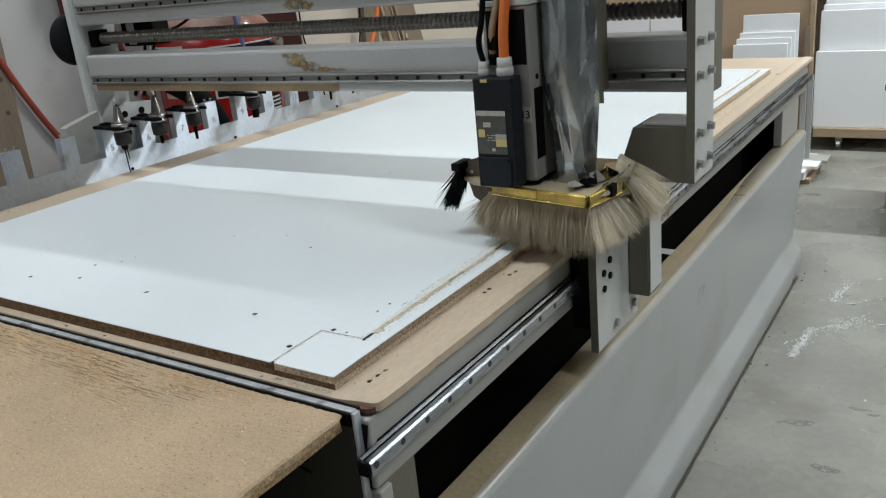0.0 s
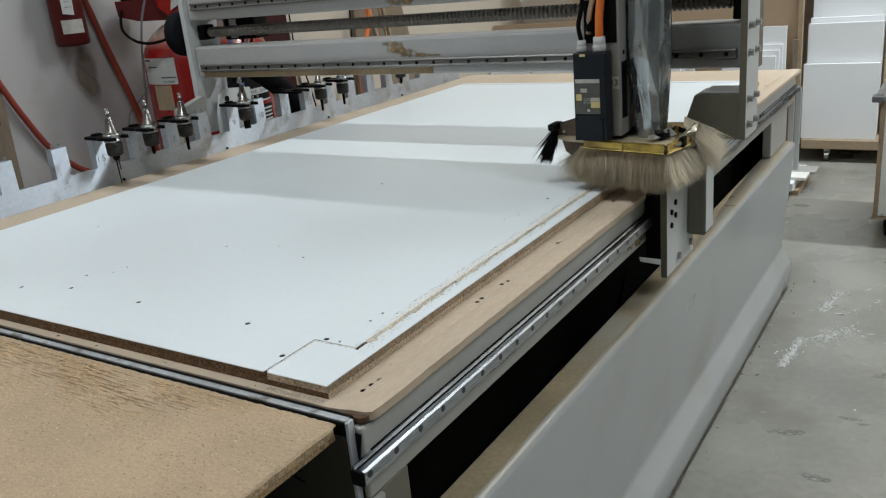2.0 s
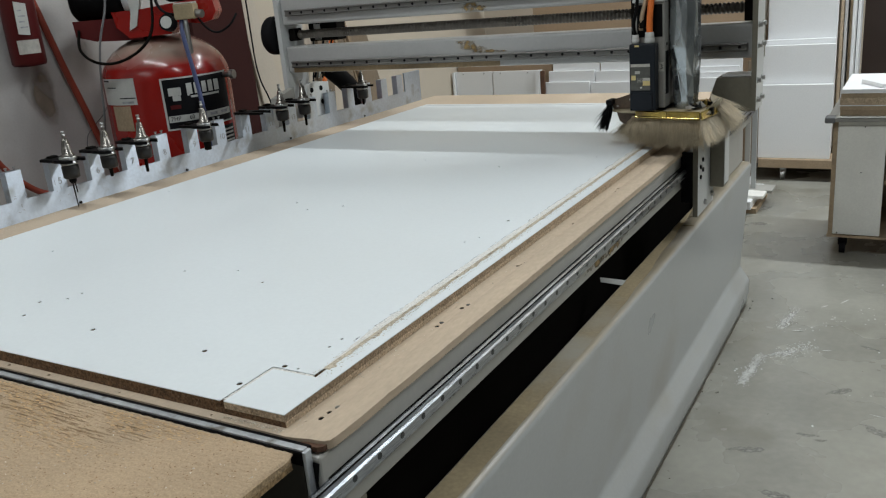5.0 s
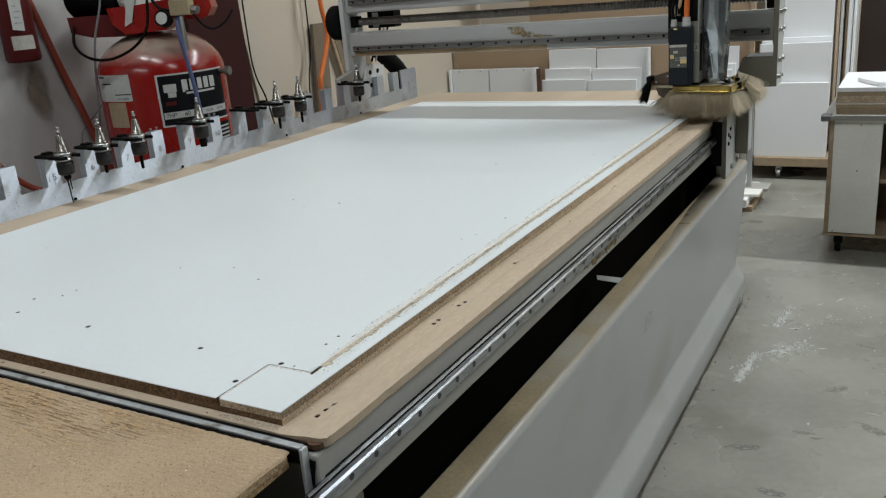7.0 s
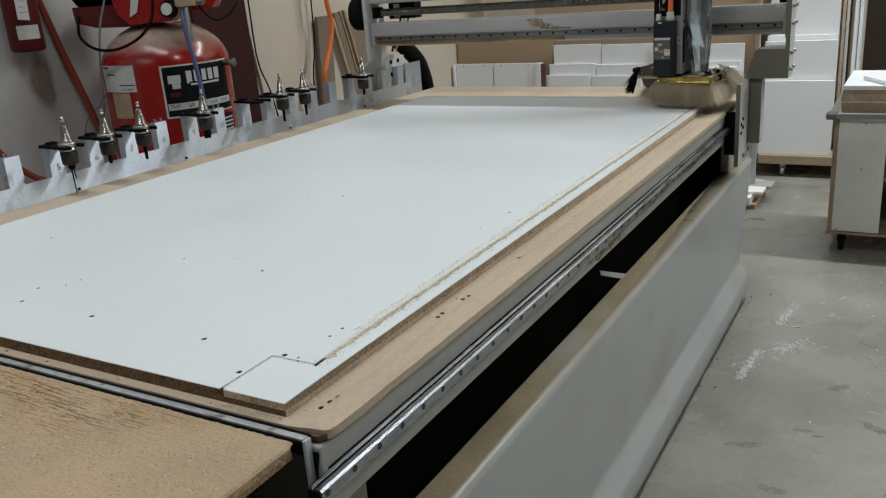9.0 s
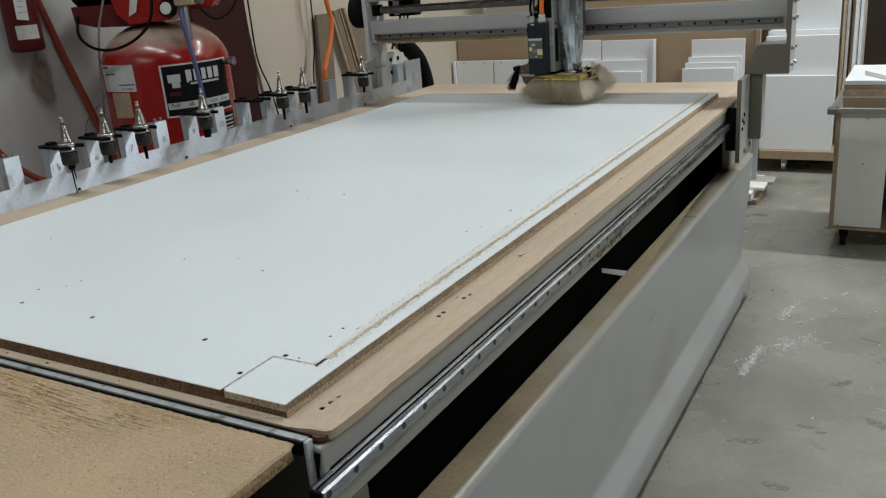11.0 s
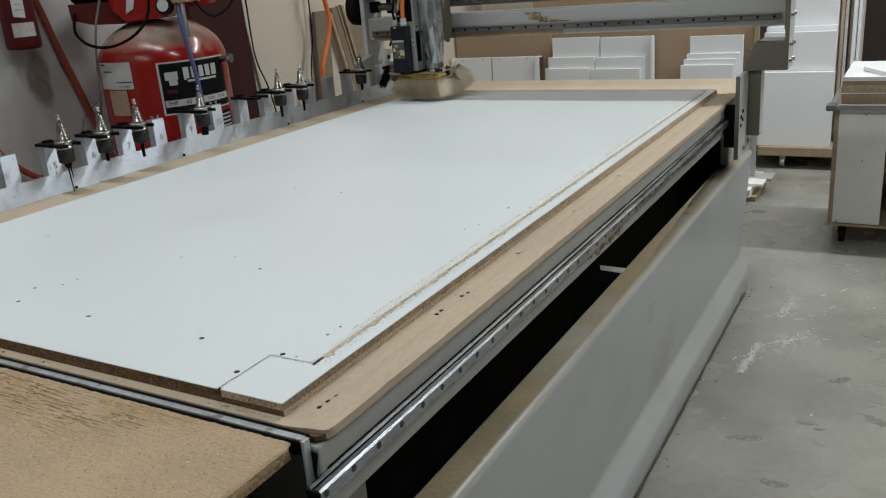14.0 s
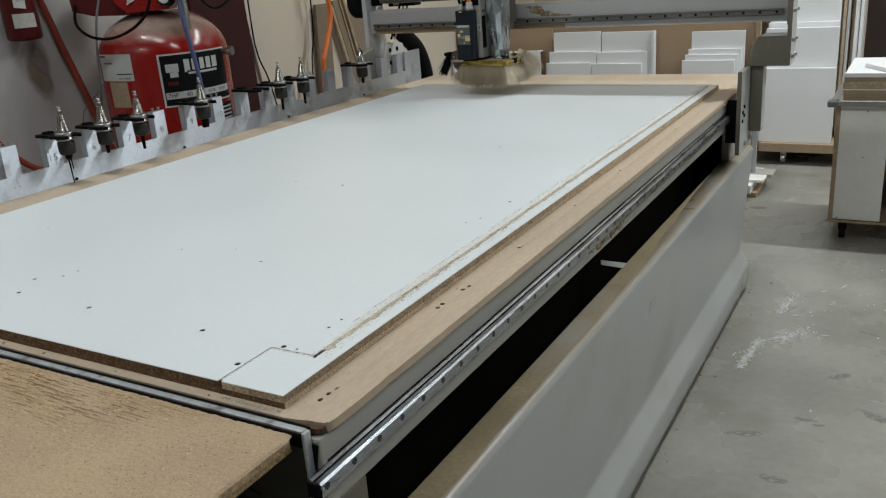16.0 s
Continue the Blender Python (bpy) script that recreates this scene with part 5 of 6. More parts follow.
for k, bit in ((5, "thin"), (6, "short"), (7, "long"), (9, "wide"), (12, "long"), (13, "long"), (16, "short")):
    tool_holder(k, bit)

# ---- compressor by the wall ----
CX, CY = -2.010, 1.725
RV, FV = Vector((0.871, 0.491, 0)), Vector((0.491, -0.871, 0))
TURN = Matrix.Translation((CX, CY, 0)) @ Matrix(((0.871, -0.491, 0, 0), (0.491, 0.871, 0, 0), (0, 0, 1, 0), (0, 0, 0, 1)))


def local(bm):
    """Turns work done in the compressor's own axes (right, back, up) into the room's."""
    bmesh.ops.transform(bm, matrix=TURN, verts=bm.verts)
    return bm


def wrapped(u0, u1, z0, z1, r):
    """A label bent round the tank, between two angles in degrees from the side that faces the room."""
    bm = bmesh.new()
    n = 14
    lo, hi = [], []
    for i in range(n + 1):
        a = math.radians(u0 + (u1 - u0) * i / n)
        p = (r * math.sin(a), -r * math.cos(a))
        lo.append(bm.verts.new((*p, z0))), hi.append(bm.verts.new((*p, z1)))
    for i in range(n):
        bm.faces.new((lo[i], lo[i + 1], hi[i + 1], hi[i]))
    return local(bm)


comp = thing("air_compressor", (CX, CY, 0), "red upright air compressor tank with black label against the wall", "air compressor")
TR = 0.248
prof = [(0.10, 0.12), (0.19, 0.14), (0.232, 0.18), (TR, 0.24), (TR, 1.105)]
for k in range(1, 10):
    a = k * math.pi / 2 / 9
    prof.append((max(TR * math.cos(a), 0.012), 1.105 + 0.175 * math.sin(a)))
part("tank", local(lathe(bmesh.new(), (0, 0, 0), prof, "z", 48)), RED, comp, "glossy red tank, dusty on its dome")
for a in range(3):
    ca, sa = math.cos(a * 2.1 + 0.5), math.sin(a * 2.1 + 0.5)
    part("foot", local(rod(bmesh.new(), (0.2 * ca, 0.2 * sa, 0), (0.2 * ca, 0.2 * sa, 0.22), 0.018, seg=8)), DARK_RED, comp)
part("label", wrapped(13, 80, 0.925, 1.115, TR + 0.0008), INK, comp, "black label with pale bars")
part("label_border", wrapped(12, 81, 1.112, 1.118, TR + 0.0012), PAPER, comp)
part("label_border", wrapped(12, 81, 0.920, 0.926, TR + 0.0012), PAPER, comp)
part("label_border", wrapped(11.4, 13.2, 0.920, 1.118, TR + 0.0012), PAPER, comp)
part("bar", wrapped(33, 35, 1.045, 1.090, TR + 0.0014), PAPER, comp, "white bar on the label")
for a0, a1 in ((33, 38), (40, 45.5), (47.5, 52), (54, 59), (61, 67)):
    part("bar", wrapped(a0, a1, 1.050, 1.092, TR + 0.0016), PAPER, comp)
part("bar", wrapped(36, 66, 1.036, 1.044, TR + 0.0014), PAPER, comp)
part("bar", wrapped(17, 28, 1.050, 1.080, TR + 0.0014), PAPER, comp)
part("bar", wrapped(20, 27, 1.030, 1.0496, TR + 0.0014), PAPER, comp)
part("bar", wrapped(17, 26, 1.000, 1.015, TR + 0.0014), DARK_RED, comp)
part("bar", wrapped(14, 79, 0.950, 0.975, TR + 0.0014), PAPER, comp, "white bar with small marks")
def tank_text(text, size, angle, z):
    """Flat lettering bent round the tank."""
    bm = lettering(text, size, Matrix.Rotation(math.pi / 2, 4, "X"))
    for v in bm.verts:
        a = math.radians(angle) + v.co.x / TR
        r = TR + 0.0018 - v.co.y
        v.co = (r * math.sin(a), -r * math.cos(a), z + v.co.z)
    return local(bm)
part("print", tank_text("7HP", 0.022, 20, 0.9625), INK, comp, "black print")
part("print", tank_text("60", 0.022, 34, 0.9625), INK, comp, "black print")
for a0, a1 in ((40, 44), (52, 60), (65, 74)):
    part("mark", wrapped(a0, a1, 0.957, 0.968, TR + 0.0018), PENCIL, comp)
for z in (0.885, 0.870, 0.855, 0.84):
    part("bar", wrapped(56, 80, z, z + 0.007, TR + 0.0014), PAPER, comp)
part("plate", wrapped(54, 82, 0.825, 0.905, TR + 0.0008), INK, comp)
part("sticker", wrapped(-54, -11, 1.030, 1.130, TR + 0.0010), PAPER, comp, "white paper sticker with dark bars")
part("bar", wrapped(-52, -41, 1.118, 1.124, TR + 0.0014), INK, comp)
part("bar", wrapped(-46, -32, 1.094, 1.098, TR + 0.0014), INK, comp)
part("bar", wrapped(-29, -12, 1.054, 1.058, TR + 0.0014), INK, comp)
part("bar", wrapped(-27, -14, 1.036, 1.044, TR + 0.0014), PENCIL, comp)
part("sticker", wrapped(-42, -19, 0.930, 1.026, TR + 0.0008), PLY, comp, "worn tan sticker")
# saddle, motor and pump on top
part("saddle", local(prism(bmesh.new(), [(-0.280, 1.350), (-0.276, 1.292), (-0.20, 1.270), (-0.02, 1.262), (-0.02, 1.350)], -0.13, 0.12, "xz")), DARK_RED, comp, "dark red saddle plate")
part("guard", local(prism(bmesh.new(), [(-0.115, 1.372), (-0.105, 1.315), (-0.06, 1.272), (0.10, 1.276), (0.115, 1.32), (0.22, 1.305), (0.262, 1.315), (0.282, 1.345), (0.275, 1.385), (0.20, 1.395), (0.0, 1.375)], -0.155, -0.06, "xz")), RED, comp, "bright red belt guard")
part("motor", local(lathe(bmesh.new(), (-0.185, -0.06, 1.420), [(0.02, -0.105), (0.060, -0.10), (0.072, -0.09), (0.072, 0.09), (0.062, 0.10), (0.02, 0.105)], "x", 24)), BLACK, comp, "black electric motor")
part("motor_end", local(lathe(bmesh.new(), (-0.055, -0.08, 1.425), [(0.015, -0.02), (0.066, -0.018), (0.066, 0.012), (0.05, 0.02), (0.015, 0.024)], "x", 20)), ALU, comp, "ribbed aluminium motor end")
part("pump", local(a_box(0.06, 0.24, -0.06, 0.08, 1.392, 1.54, 0.02)), DARK, comp, "dark pump block")
for k in range(5):
    part("pump_fin", local(a_box(0.052, 0.248, -0.068, 0.088, 1.405 + k * 0.027, 1.411 + k * 0.027)), DARK, comp)
part("pressure_switch", local(a_box(0.150, 0.225, -0.25, -0.18, 1.325, 1.380, 0.004)), DUSTY, comp, "dusty bronze pressure switch")
part("switch_cap", local(a_box(0.153, 0.222, -0.247, -0.183, 1.3802, 1.386, 0.002)), LABEL_PALE, comp, "pale cap")
part("switch_port", local(rod(bmesh.new(), (0.22, -0.225, 1.345), (0.252, -0.235, 1.340), 0.015, seg=12)), STEEL, comp)
gauge = part("gauge", local(rod(bmesh.new(), (0.128, -0.235, 1.315), (0.122, -0.262, 1.321), 0.030, seg=24)), BLACK, comp, "round pressure gauge")
part("dial", local(rod(bmesh.new(), (0.1223, -0.2605, 1.3208), (0.1217, -0.2645, 1.3214), 0.022, seg=24)), PAPER, gauge, "white dial")
part("fitting", local(rod(bmesh.new(), (0.16, -0.16, 1.20), (0.17, -0.20, 1.325), 0.013, seg=10)), STEEL, comp)
part("drain_valve", local(rod(rod(bmesh.new(), (0.240, -0.05, 1.100), (0.275, -0.06, 1.100), 0.011, seg=10), (0.275, -0.06, 1.100), (0.290, -0.064, 1.100), 0.018, seg=12)), STEEL, comp, "steel valve")
def line(points):
    return [tuple(TURN @ Vector(p)) for p in points]
part("blue_hose", hose(bmesh.new(), line([(0.168, -0.225, 1.33), (0.170, -0.245, 1.27), (0.180, -0.235, 1.16), (0.190, -0.225, 1.04), (0.20, -0.225, 0.85), (0.21, -0.23, 0.5)]), 0.0080, 8), HOSE_BLUE, comp, "blue air hose")
part("black_hose", hose(bmesh.new(), line([(-0.262, -0.13, 1.315), (-0.245, -0.19, 1.245), (-0.18, -0.235, 1.200), (-0.09, -0.265, 1.192), (0.0, -0.27, 1.225), (0.055, -0.255, 1.285), (0.065, -0.22, 1.38), (0.055, -0.18, 1.50)]), 0.0055, 8), DARK, comp, "black looped hose")
part("grey_hose", hose(bmesh.new(), line([(-0.115, -0.16, 1.50), (-0.125, -0.18, 1.39), (-0.16, -0.20, 1.27), (-0.185, -0.20, 1.14), (-0.205, -0.19, 1.0), (-0.235, -0.15, 0.9), (-0.25, -0.12, 0.7)]), 0.0042, 8), GREY_WIRE, comp, "thin grey hose")
part("thin_line", hose(bmesh.new(), line([(0.22, -0.21, 1.335), (0.25, -0.19, 1.285), (0.285, -0.18, 1.268), (0.33, -0.17, 1.29), (0.36, -0.16, 1.33)]), 0.0042, 8), RUBBER, comp, "thin dark line")
part("fill_hose", hose(bmesh.new(), line([(0.075, -0.20, 1.45), (0.085, -0.22, 1.39), (0.115, -0.235, 1.355), (0.15, -0.23, 1.345)]), 0.0055, 8), RUBBER, comp, "black hose")
part("film_strip", local(prism(bmesh.new(), [(-0.045, 1.48), (0.012, 1.48), (0.0, 1.40), (-0.025, 1.315), (-0.055, 1.300), (-0.04, 1.36)], -0.162, -0.158, "xz")), PAPER, comp, "hanging strip of pale film")

# ---- fire extinguisher and hoses on the wall ----
for y, z, wide, tall in ((1.405, 1.09, 0.17, 0.40),):
    bm = bmesh.new()
    bm.faces.new([bm.verts.new((0, wide / 2 * math.cos(k * math.pi / 12), tall / 2 * math.sin(k * math.pi / 12))) for k in range(24)])
    mark = single("wall_smudge", bm, SMUDGE, (0, 0, 0), "brown dirty smudge on the white wall", kind="stuff")
    mark.location = (WX0 + 0.0006, y, z)

ext = thing("fire_extinguisher", (-2.285, 1.325, 1.205), "dull red fire extinguisher with white labels on the wall", "fire extinguisher")
part("cylinder", lathe(bmesh.new(), (-2.285, 1.325, 0), [(0.03, 1.205), (0.056, 1.208), (0.062, 1.218), (0.062, 1.55), (0.05, 1.60), (0.02, 1.63)], "z", 24), DARK_RED, ext, "dull red steel cylinder")
part("head", rod(bmesh.new(), (-2.285, 1.325, 1.63), (-2.285, 1.325, 1.68), 0.022, seg=12), BLACK, ext)
lbl = bmesh.new()
for z0, z1, a0, a1, r in ((1.252, 1.302, -60, 15, 0.0628),):
    ring = []
    for i in range(9):
        a = math.radians(a0 + (a1 - a0) * i / 8)
        ring.append([lbl.verts.new((-2.285 + r * math.cos(a), 1.325 + r * math.sin(a), z)) for z in (z0, z1)])
    for p, q in zip(ring, ring[1:]):
        lbl.faces.new((p[0], q[0], q[1], p[1]))
part("label", lbl, LABEL_PALE, ext, "white label")
part("tag", prism(bmesh.new(), [(1.265, 1.325), (1.312, 1.318), (1.318, 1.43), (1.270, 1.44)], -2.224, -2.2225, "yz"), PAPER, ext, "white inspection tag")
for k in range(4):
    part("print", a_box(-2.2224, -2.2219, 1.278, 1.278 + (0.030, 0.022, 0.028, 0.016)[k], 1.345 + 0.020 * k, 1.350 + 0.020 * k), PENCIL, ext)
part("bracket", a_box(-2.36, -2.34, 1.30, 1.35, 1.25, 1.5), BLACK, ext)
single("wall_hose", hose(bmesh.new(), [(-2.335, 1.36, 1.75), (-2.335, 1.405, 1.52), (-2.335, 1.445, 1.38), (-2.332, 1.50, 1.18), (-2.330, 1.556, 0.998), (-2.328, 1.60, 0.845), (-2.32, 1.67, 0.6), (-2.3, 1.72, 0.35), (-2.28, 1.75, 0.012)], 0.0135, 10), HOSE_RED, (-2.335, 1.5, 1.0), "faded red air hose hanging down the wall", "hose")
single("floor_hose", hose(bmesh.new(), [(-2.335, 0.86, 1.52), (-2.335, 0.93, 1.33), (-2.335, 1.006, 1.150), (-2.332, 1.07, 1.00), (-2.330, 1.145, 0.855), (-2.325, 1.21, 0.775), (-2.315, 1.275, 0.722), (-2.29, 1.36, 0.69), (-2.25, 1.5, 0.62), (-2.2, 1.6, 0.4), (-2.2, 1.55, 0.012)], 0.012, 10), HOSE_RED, (-2.335, 1.0, 1.0), "red air hose sagging along the wall", "hose")
single("grey_wire", hose(bmesh.new(), [(-2.335, 1.72, 1.16), (-2.335, 1.705, 1.08), (-2.335, 1.682, 1.02), (-2.335, 1.642, 0.970), (-2.335, 1.575, 0.922), (-2.335, 1.535, 0.872), (-2.335, 1.52, 0.7), (-2.335, 1.52, 0.2)], 0.0022, 6), GREY_WIRE, (-2.33, 1.5, 0.9), "thin grey cable on the wall", "cable")
plank = single("wall_plank", prism(bmesh.new(), [(0.35, 0.0), (1.00, 0.0), (1.032, 1.29), (0.35, 1.29)], -2.358, -2.338, "yz"), LAMINATE_TAN, (-2.35, 0.7, 0), "tan board with dark knots against the wall", "board")
for y, z in ((0.985, 0.97), (0.99, 1.09), (0.93, 1.03)):
    part("knot", rod(bmesh.new(), (-2.338, y, z), (-2.3365, y, z), 0.009, seg=10), RUST, plank)

# ---- boards along the far part of the west wall ----
def wall_board(name, pts, x0, x1, material, label):
    return single(name, prism(bmesh.new(), pts, x0, x1, "yz"), material, (x0, pts[0][0], 0), label, "board", "boards leaning on the wall")
wall_board("leaning_board", [(2.22, 0), (2.60, 0), (2.575, 1.0), (2.545, 1.9), (2.20, 1.9)], -2.34, -2.318, MAROON, "maroon laminate board leaning on the wall")
wall_board("leaning_board", [(2.79, 0), (3.02, 0), (2.84, 0.80), (2.705, 1.255), (2.52, 2.0), (2.44, 2.0), (2.581, 1.264), (2.66, 0.746)], -2.352, -2.342, CREAM, "cream board leaning askew on the wall")
for k, (y0, y1, top, x0, m, label) in enumerate((
        (3.135, 3.26, 1.20, -2.34, LAMINATE_TAN, "tan laminate offcut board leaning on the wall"),
        (3.262, 3.285, 1.185, -2.335, PLY, "pale raw board edge leaning on the wall"),
        (3.29, 3.34, 1.21, -2.34, LAMINATE_TAN, "tan laminate offcut board leaning on the wall"),
        (3.345, 3.357, 1.215, -2.335, PLY, "narrow pale strip leaning on the wall"),
        (3.375, 3.395, 1.22, -2.33, PLY, "pale raw board edge leaning on the wall"),
        (3.40, 3.60, 1.17, -2.34, LAMINATE_TAN, "tan laminate offcut board leaning on the wall"))):
    slant = -0.08 if k == 0 else 0.38
    wall_board("offcut_board", [(y0 + slant, 0), (y1 + slant, 0), (y1, top), (y0, top)], x0, x0 + 0.02, m, label)
single("orange_hose", hose(bmesh.new(), [(-2.25, 3.11, 1.9), (-2.22, 3.085, 1.5), (-2.20, 3.075, 1.289), (-2.20, 3.10, 1.17), (-2.20, 3.076, 1.07), (-2.20, 3.01, 0.95), (-2.20, 2.985, 0.87), (-2.21, 2.97, 0.5), (-2.22, 2.97, 0.012)], 0.013, 10), HOSE_ORANGE, (-2.2, 3.07, 1.0), "bright orange hose hanging beside boards", "hose")
single("dark_cable", hose(bmesh.new(), [(-2.31, 2.585, 1.9), (-2.31, 2.585, 1.2), (-2.31, 2.60, 1.0), (-2.30, 2.65, 0.85), (-2.30, 2.70, 0.6), (-2.3, 2.72, 0.2)], 0.004, 6), RUBBER, (-2.31, 2.6, 1.0), "thin dark cable on the wall", "cable")
single("dark_cable", hose(bmesh.new(), [(-2.33, 3.11, 2.1), (-2.33, 3.108, 1.3), (-2.33, 3.095, 1.05), (-2.33, 3.06, 0.92), (-2.33, 3.045, 0.75), (-2.33, 3.04, 0.3)], 0.004, 6), RUBBER, (-2.33, 3.0, 0.9), "thin dark cable on the wall", "cable")

# ---- stacked panels at the far wall ----
def standing(name, x0, x1, y0, y1, z0, z1, material, label, group="panels at the far wall", lean=0.0, category="panel"):
    bm = a_box(x0, x1, y0, y1, z0, z1, 0.0015)
    if lean:
        for v in bm.verts:
            v.co.y += lean * (v.co.z - z0)
    return single(name, bm, material, ((x0 + x1) / 2, (y0 + y1) / 2, z0), label, category, group)
standing("brown_board", -2.345, -1.60, 4.78, 4.80, 0, 0.93, CARDBOARD, "brown fibreboard sheet standing at the wall")
standing("brown_board", -1.74, -0.275, 4.82, 4.84, 0, 2.05, CARDBOARD, "tall brown fibreboard sheet standing at the wall")
standing("board_edge", -0.272, -0.245, 4.80, 4.84, 0, 2.1, PLY, "raw wooden board edge standing at the wall")
for x0, x1 in ((-2.320, -2.030), (-2.020, -1.69)):
    standing("cabinet_door", x0, x1, 4.70, 4.72, 0, 0.750, MELAMINE_FAR, "white cabinet door panel standing upright")
    for px in (x0 + 0.06, x1 - 0.06):
        standing("door_dowel", px - 0.004, px + 0.004, 4.698, 4.6995, 0.733, 0.739, INK, "small dark dowel hole in a door panel", category="hole")
for x0, x1 in ((-2.342, -2.325), (-1.685, -1.655)):
    standing("cabinet_door", x0, x1, 4.68, 4.74, 0, 0.750, MELAMINE_FAR, "white panel seen on its edge")
for x0, x1, tops in ((-1.580, -1.247, (0.862, 0.735, 0.662)), (-1.238, -0.90, (0.856, 0.728, 0.655)), (-0.648, -0.325, (0.843, 0.738, 0.705, 0.672))):
    for k, top in enumerate(tops):
        gap = 0.028 if len(tops) < 4 else 0.015
        standing("white_panel", x0 - gap * k, x1 - gap * 1.07 * k, 4.755 - 0.0185 * k, 4.772 - 0.0185 * k, 0, top, MELAMINE_FAR, "white melamine panel in a stepped stack")
standing("white_panel", -0.897, -0.880, 4.73, 4.78, 0, 0.856, MELAMINE_FAR, "white panel seen on its edge")
standing("dark_board", -0.296, -0.262, 4.785, 4.805, 0, 0.757, LAMINATE_TAN, "narrow brown board standing at the wall")
standing("dark_board", -1.652, -1.622, 4.69, 4.71, 0, 0.745, RUST, "narrow dark board standing beside white doors")
# sheets on a rolling dolly
dolly = thing("sheet_dolly", (0.2, 4.95, 0), "low wooden dolly on castors loaded with white sheets", "dolly")
part("platform", a_box(-0.225, 1.1, 4.80, 5.25, 0.085, 0.140, 0.003), PLY, dolly, "raw wooden platform")
for x, y in ((-0.08, 4.86), (0.95, 4.86), (-0.08, 5.19), (0.95, 5.19)):
    c = rod(bmesh.new(), (x - 0.012, y, 0.032), (x + 0.012, y, 0.032), 0.032, seg=14)
    box(c, x - 0.017, x + 0.017, y - 0.012, y + 0.022, 0.045, 0.0845)
    part("castor", c, STEEL, dolly, "small steel castor")
for k, (x0, x1, top) in enumerate(((-0.235, 0.187, 0.600), (-0.225, 0.185, 0.835), (-0.22, 0.18, 0.865), (-0.215, 0.18, 2.45))):
    standing("melamine_board", x0, x1, 4.84 + 0.045 * k, 4.876 + 0.045 * k, 0.1405, top, MELAMINE_FAR, "large white melamine sheet standing on a dolly", "sheets on the dolly")
for k, (x0, m, top, y0) in enumerate(((0.192, CORE_LIGHT, 2.3, 5.0), (0.212, MELAMINE_FAR, 2.4, 5.02), (0.238, PLY, 2.4, 5.05), (0.258, MELAMINE_FAR, 1.4, 4.98), (0.280, MELAMINE_FAR, 2.42, 5.08))):
    standing("sheet_edge", x0, x0 + 0.017, y0, 5.24, 0.1405, top, m, "sheet standing on edge beside white boards", "sheets on the dolly")

# ---- cart with boards ----
cart = thing("workshop_cart", (0.64, 3.68, 0), "white melamine cart on castors with a wrapped top", "cart")
part("side_panel", a_box(0.322, 0.341, 3.401, 3.96, 0.10, 0.632, 0.001), PLY, cart, "raw edged side panel")
part("front_panel", a_box(0.3415, 0.537, 3.402, 3.42, 0.104, 0.615, 0.001), CART_WHITE, cart, "white front panel")
part("rail", a_box(0.3415, 0.93, 3.404, 3.424, 0.6155, 0.632), CART_WHITE, cart)
part("side_panel", a_box(0.93, 0.95, 3.401, 3.96, 0.10, 0.632, 0.001), MELAMINE_FAR, cart)
part("back_panel", a_box(0.3415, 0.93, 3.94, 3.958, 0.10, 0.632), PLY, cart)
part("floor_panel", a_box(0.317, 0.955, 3.40, 3.96, 0.088, 0.0995, 0.001), PLY, cart)
part("shelf", a_box(0.538, 0.93, 3.43, 3.94, 0.34, 0.358), PLY, cart)
part("top", a_box(0.294, 0.98, 3.375, 3.98, 0.633, 0.652, 0.004), SPINDLE, cart, "grey wrapped top edge")
part("corner_wrap", a_box(0.286, 0.329, 3.368, 3.43, 0.628, 0.657, 0.006), GREY_WIRE, cart, "grey tape round the corner")
part("film", a_box(0.335, 0.97, 3.372, 3.95, 0.6525, 0.657, 0.002), PAPER, cart, "creased white film")
for x, y in ((0.384, 3.45), (0.89, 3.45), (0.392, 3.9), (0.89, 3.9)):
    c = rod(bmesh.new(), (x - 0.012, y, 0.030), (x + 0.012, y, 0.030), 0.030, seg=16)
    box(c, x - 0.018, x + 0.018, y - 0.012, y + 0.03, 0.042, 0.0875)
    part("castor", c, RUBBER, cart, "dark castor")
for x, z in ((0.45, 0.608), (0.36, 0.110), (0.445, 0.40)):
    part("nail", rod(bmesh.new(), (x, 3.4018, z), (x, 3.4005, z), 0.003, seg=8), INK, cart)
levels = [(0.6575, 0.682, 0.345, PLY), (0.6825, 0.700, 0.343, PLY), (0.7005, 0.7045, 0.342, MELAMINE_FAR), (0.705, 0.738, 0.342, CORE_LIGHT), (0.7385, 0.756, 0.345, PLY), (0.7565, 0.775, 0.346, MELAMINE_FAR)]
for z0, z1, x0, m in levels:
    standing("stacked_board", x0, 0.93, 3.40, 3.93, z0, z1, m, "board in the stack on the cart", "boards on the cart", category="board")
top_piece = a_box(-0.25, 0.25, -0.10, 0.10, 0, 0.018, 0.001)
bmesh.ops.transform(top_piece, matrix=Matrix.Translation((0.68, 3.62, 0.7755)) @ Matrix.Rotation(0.5, 4, "Z"), verts=top_piece.verts)
single("stacked_board", top_piece, MELAMINE_FAR, (0.68, 3.62, 0.7755), "white offcut lying askew on the stack", "board", "boards on the cart")

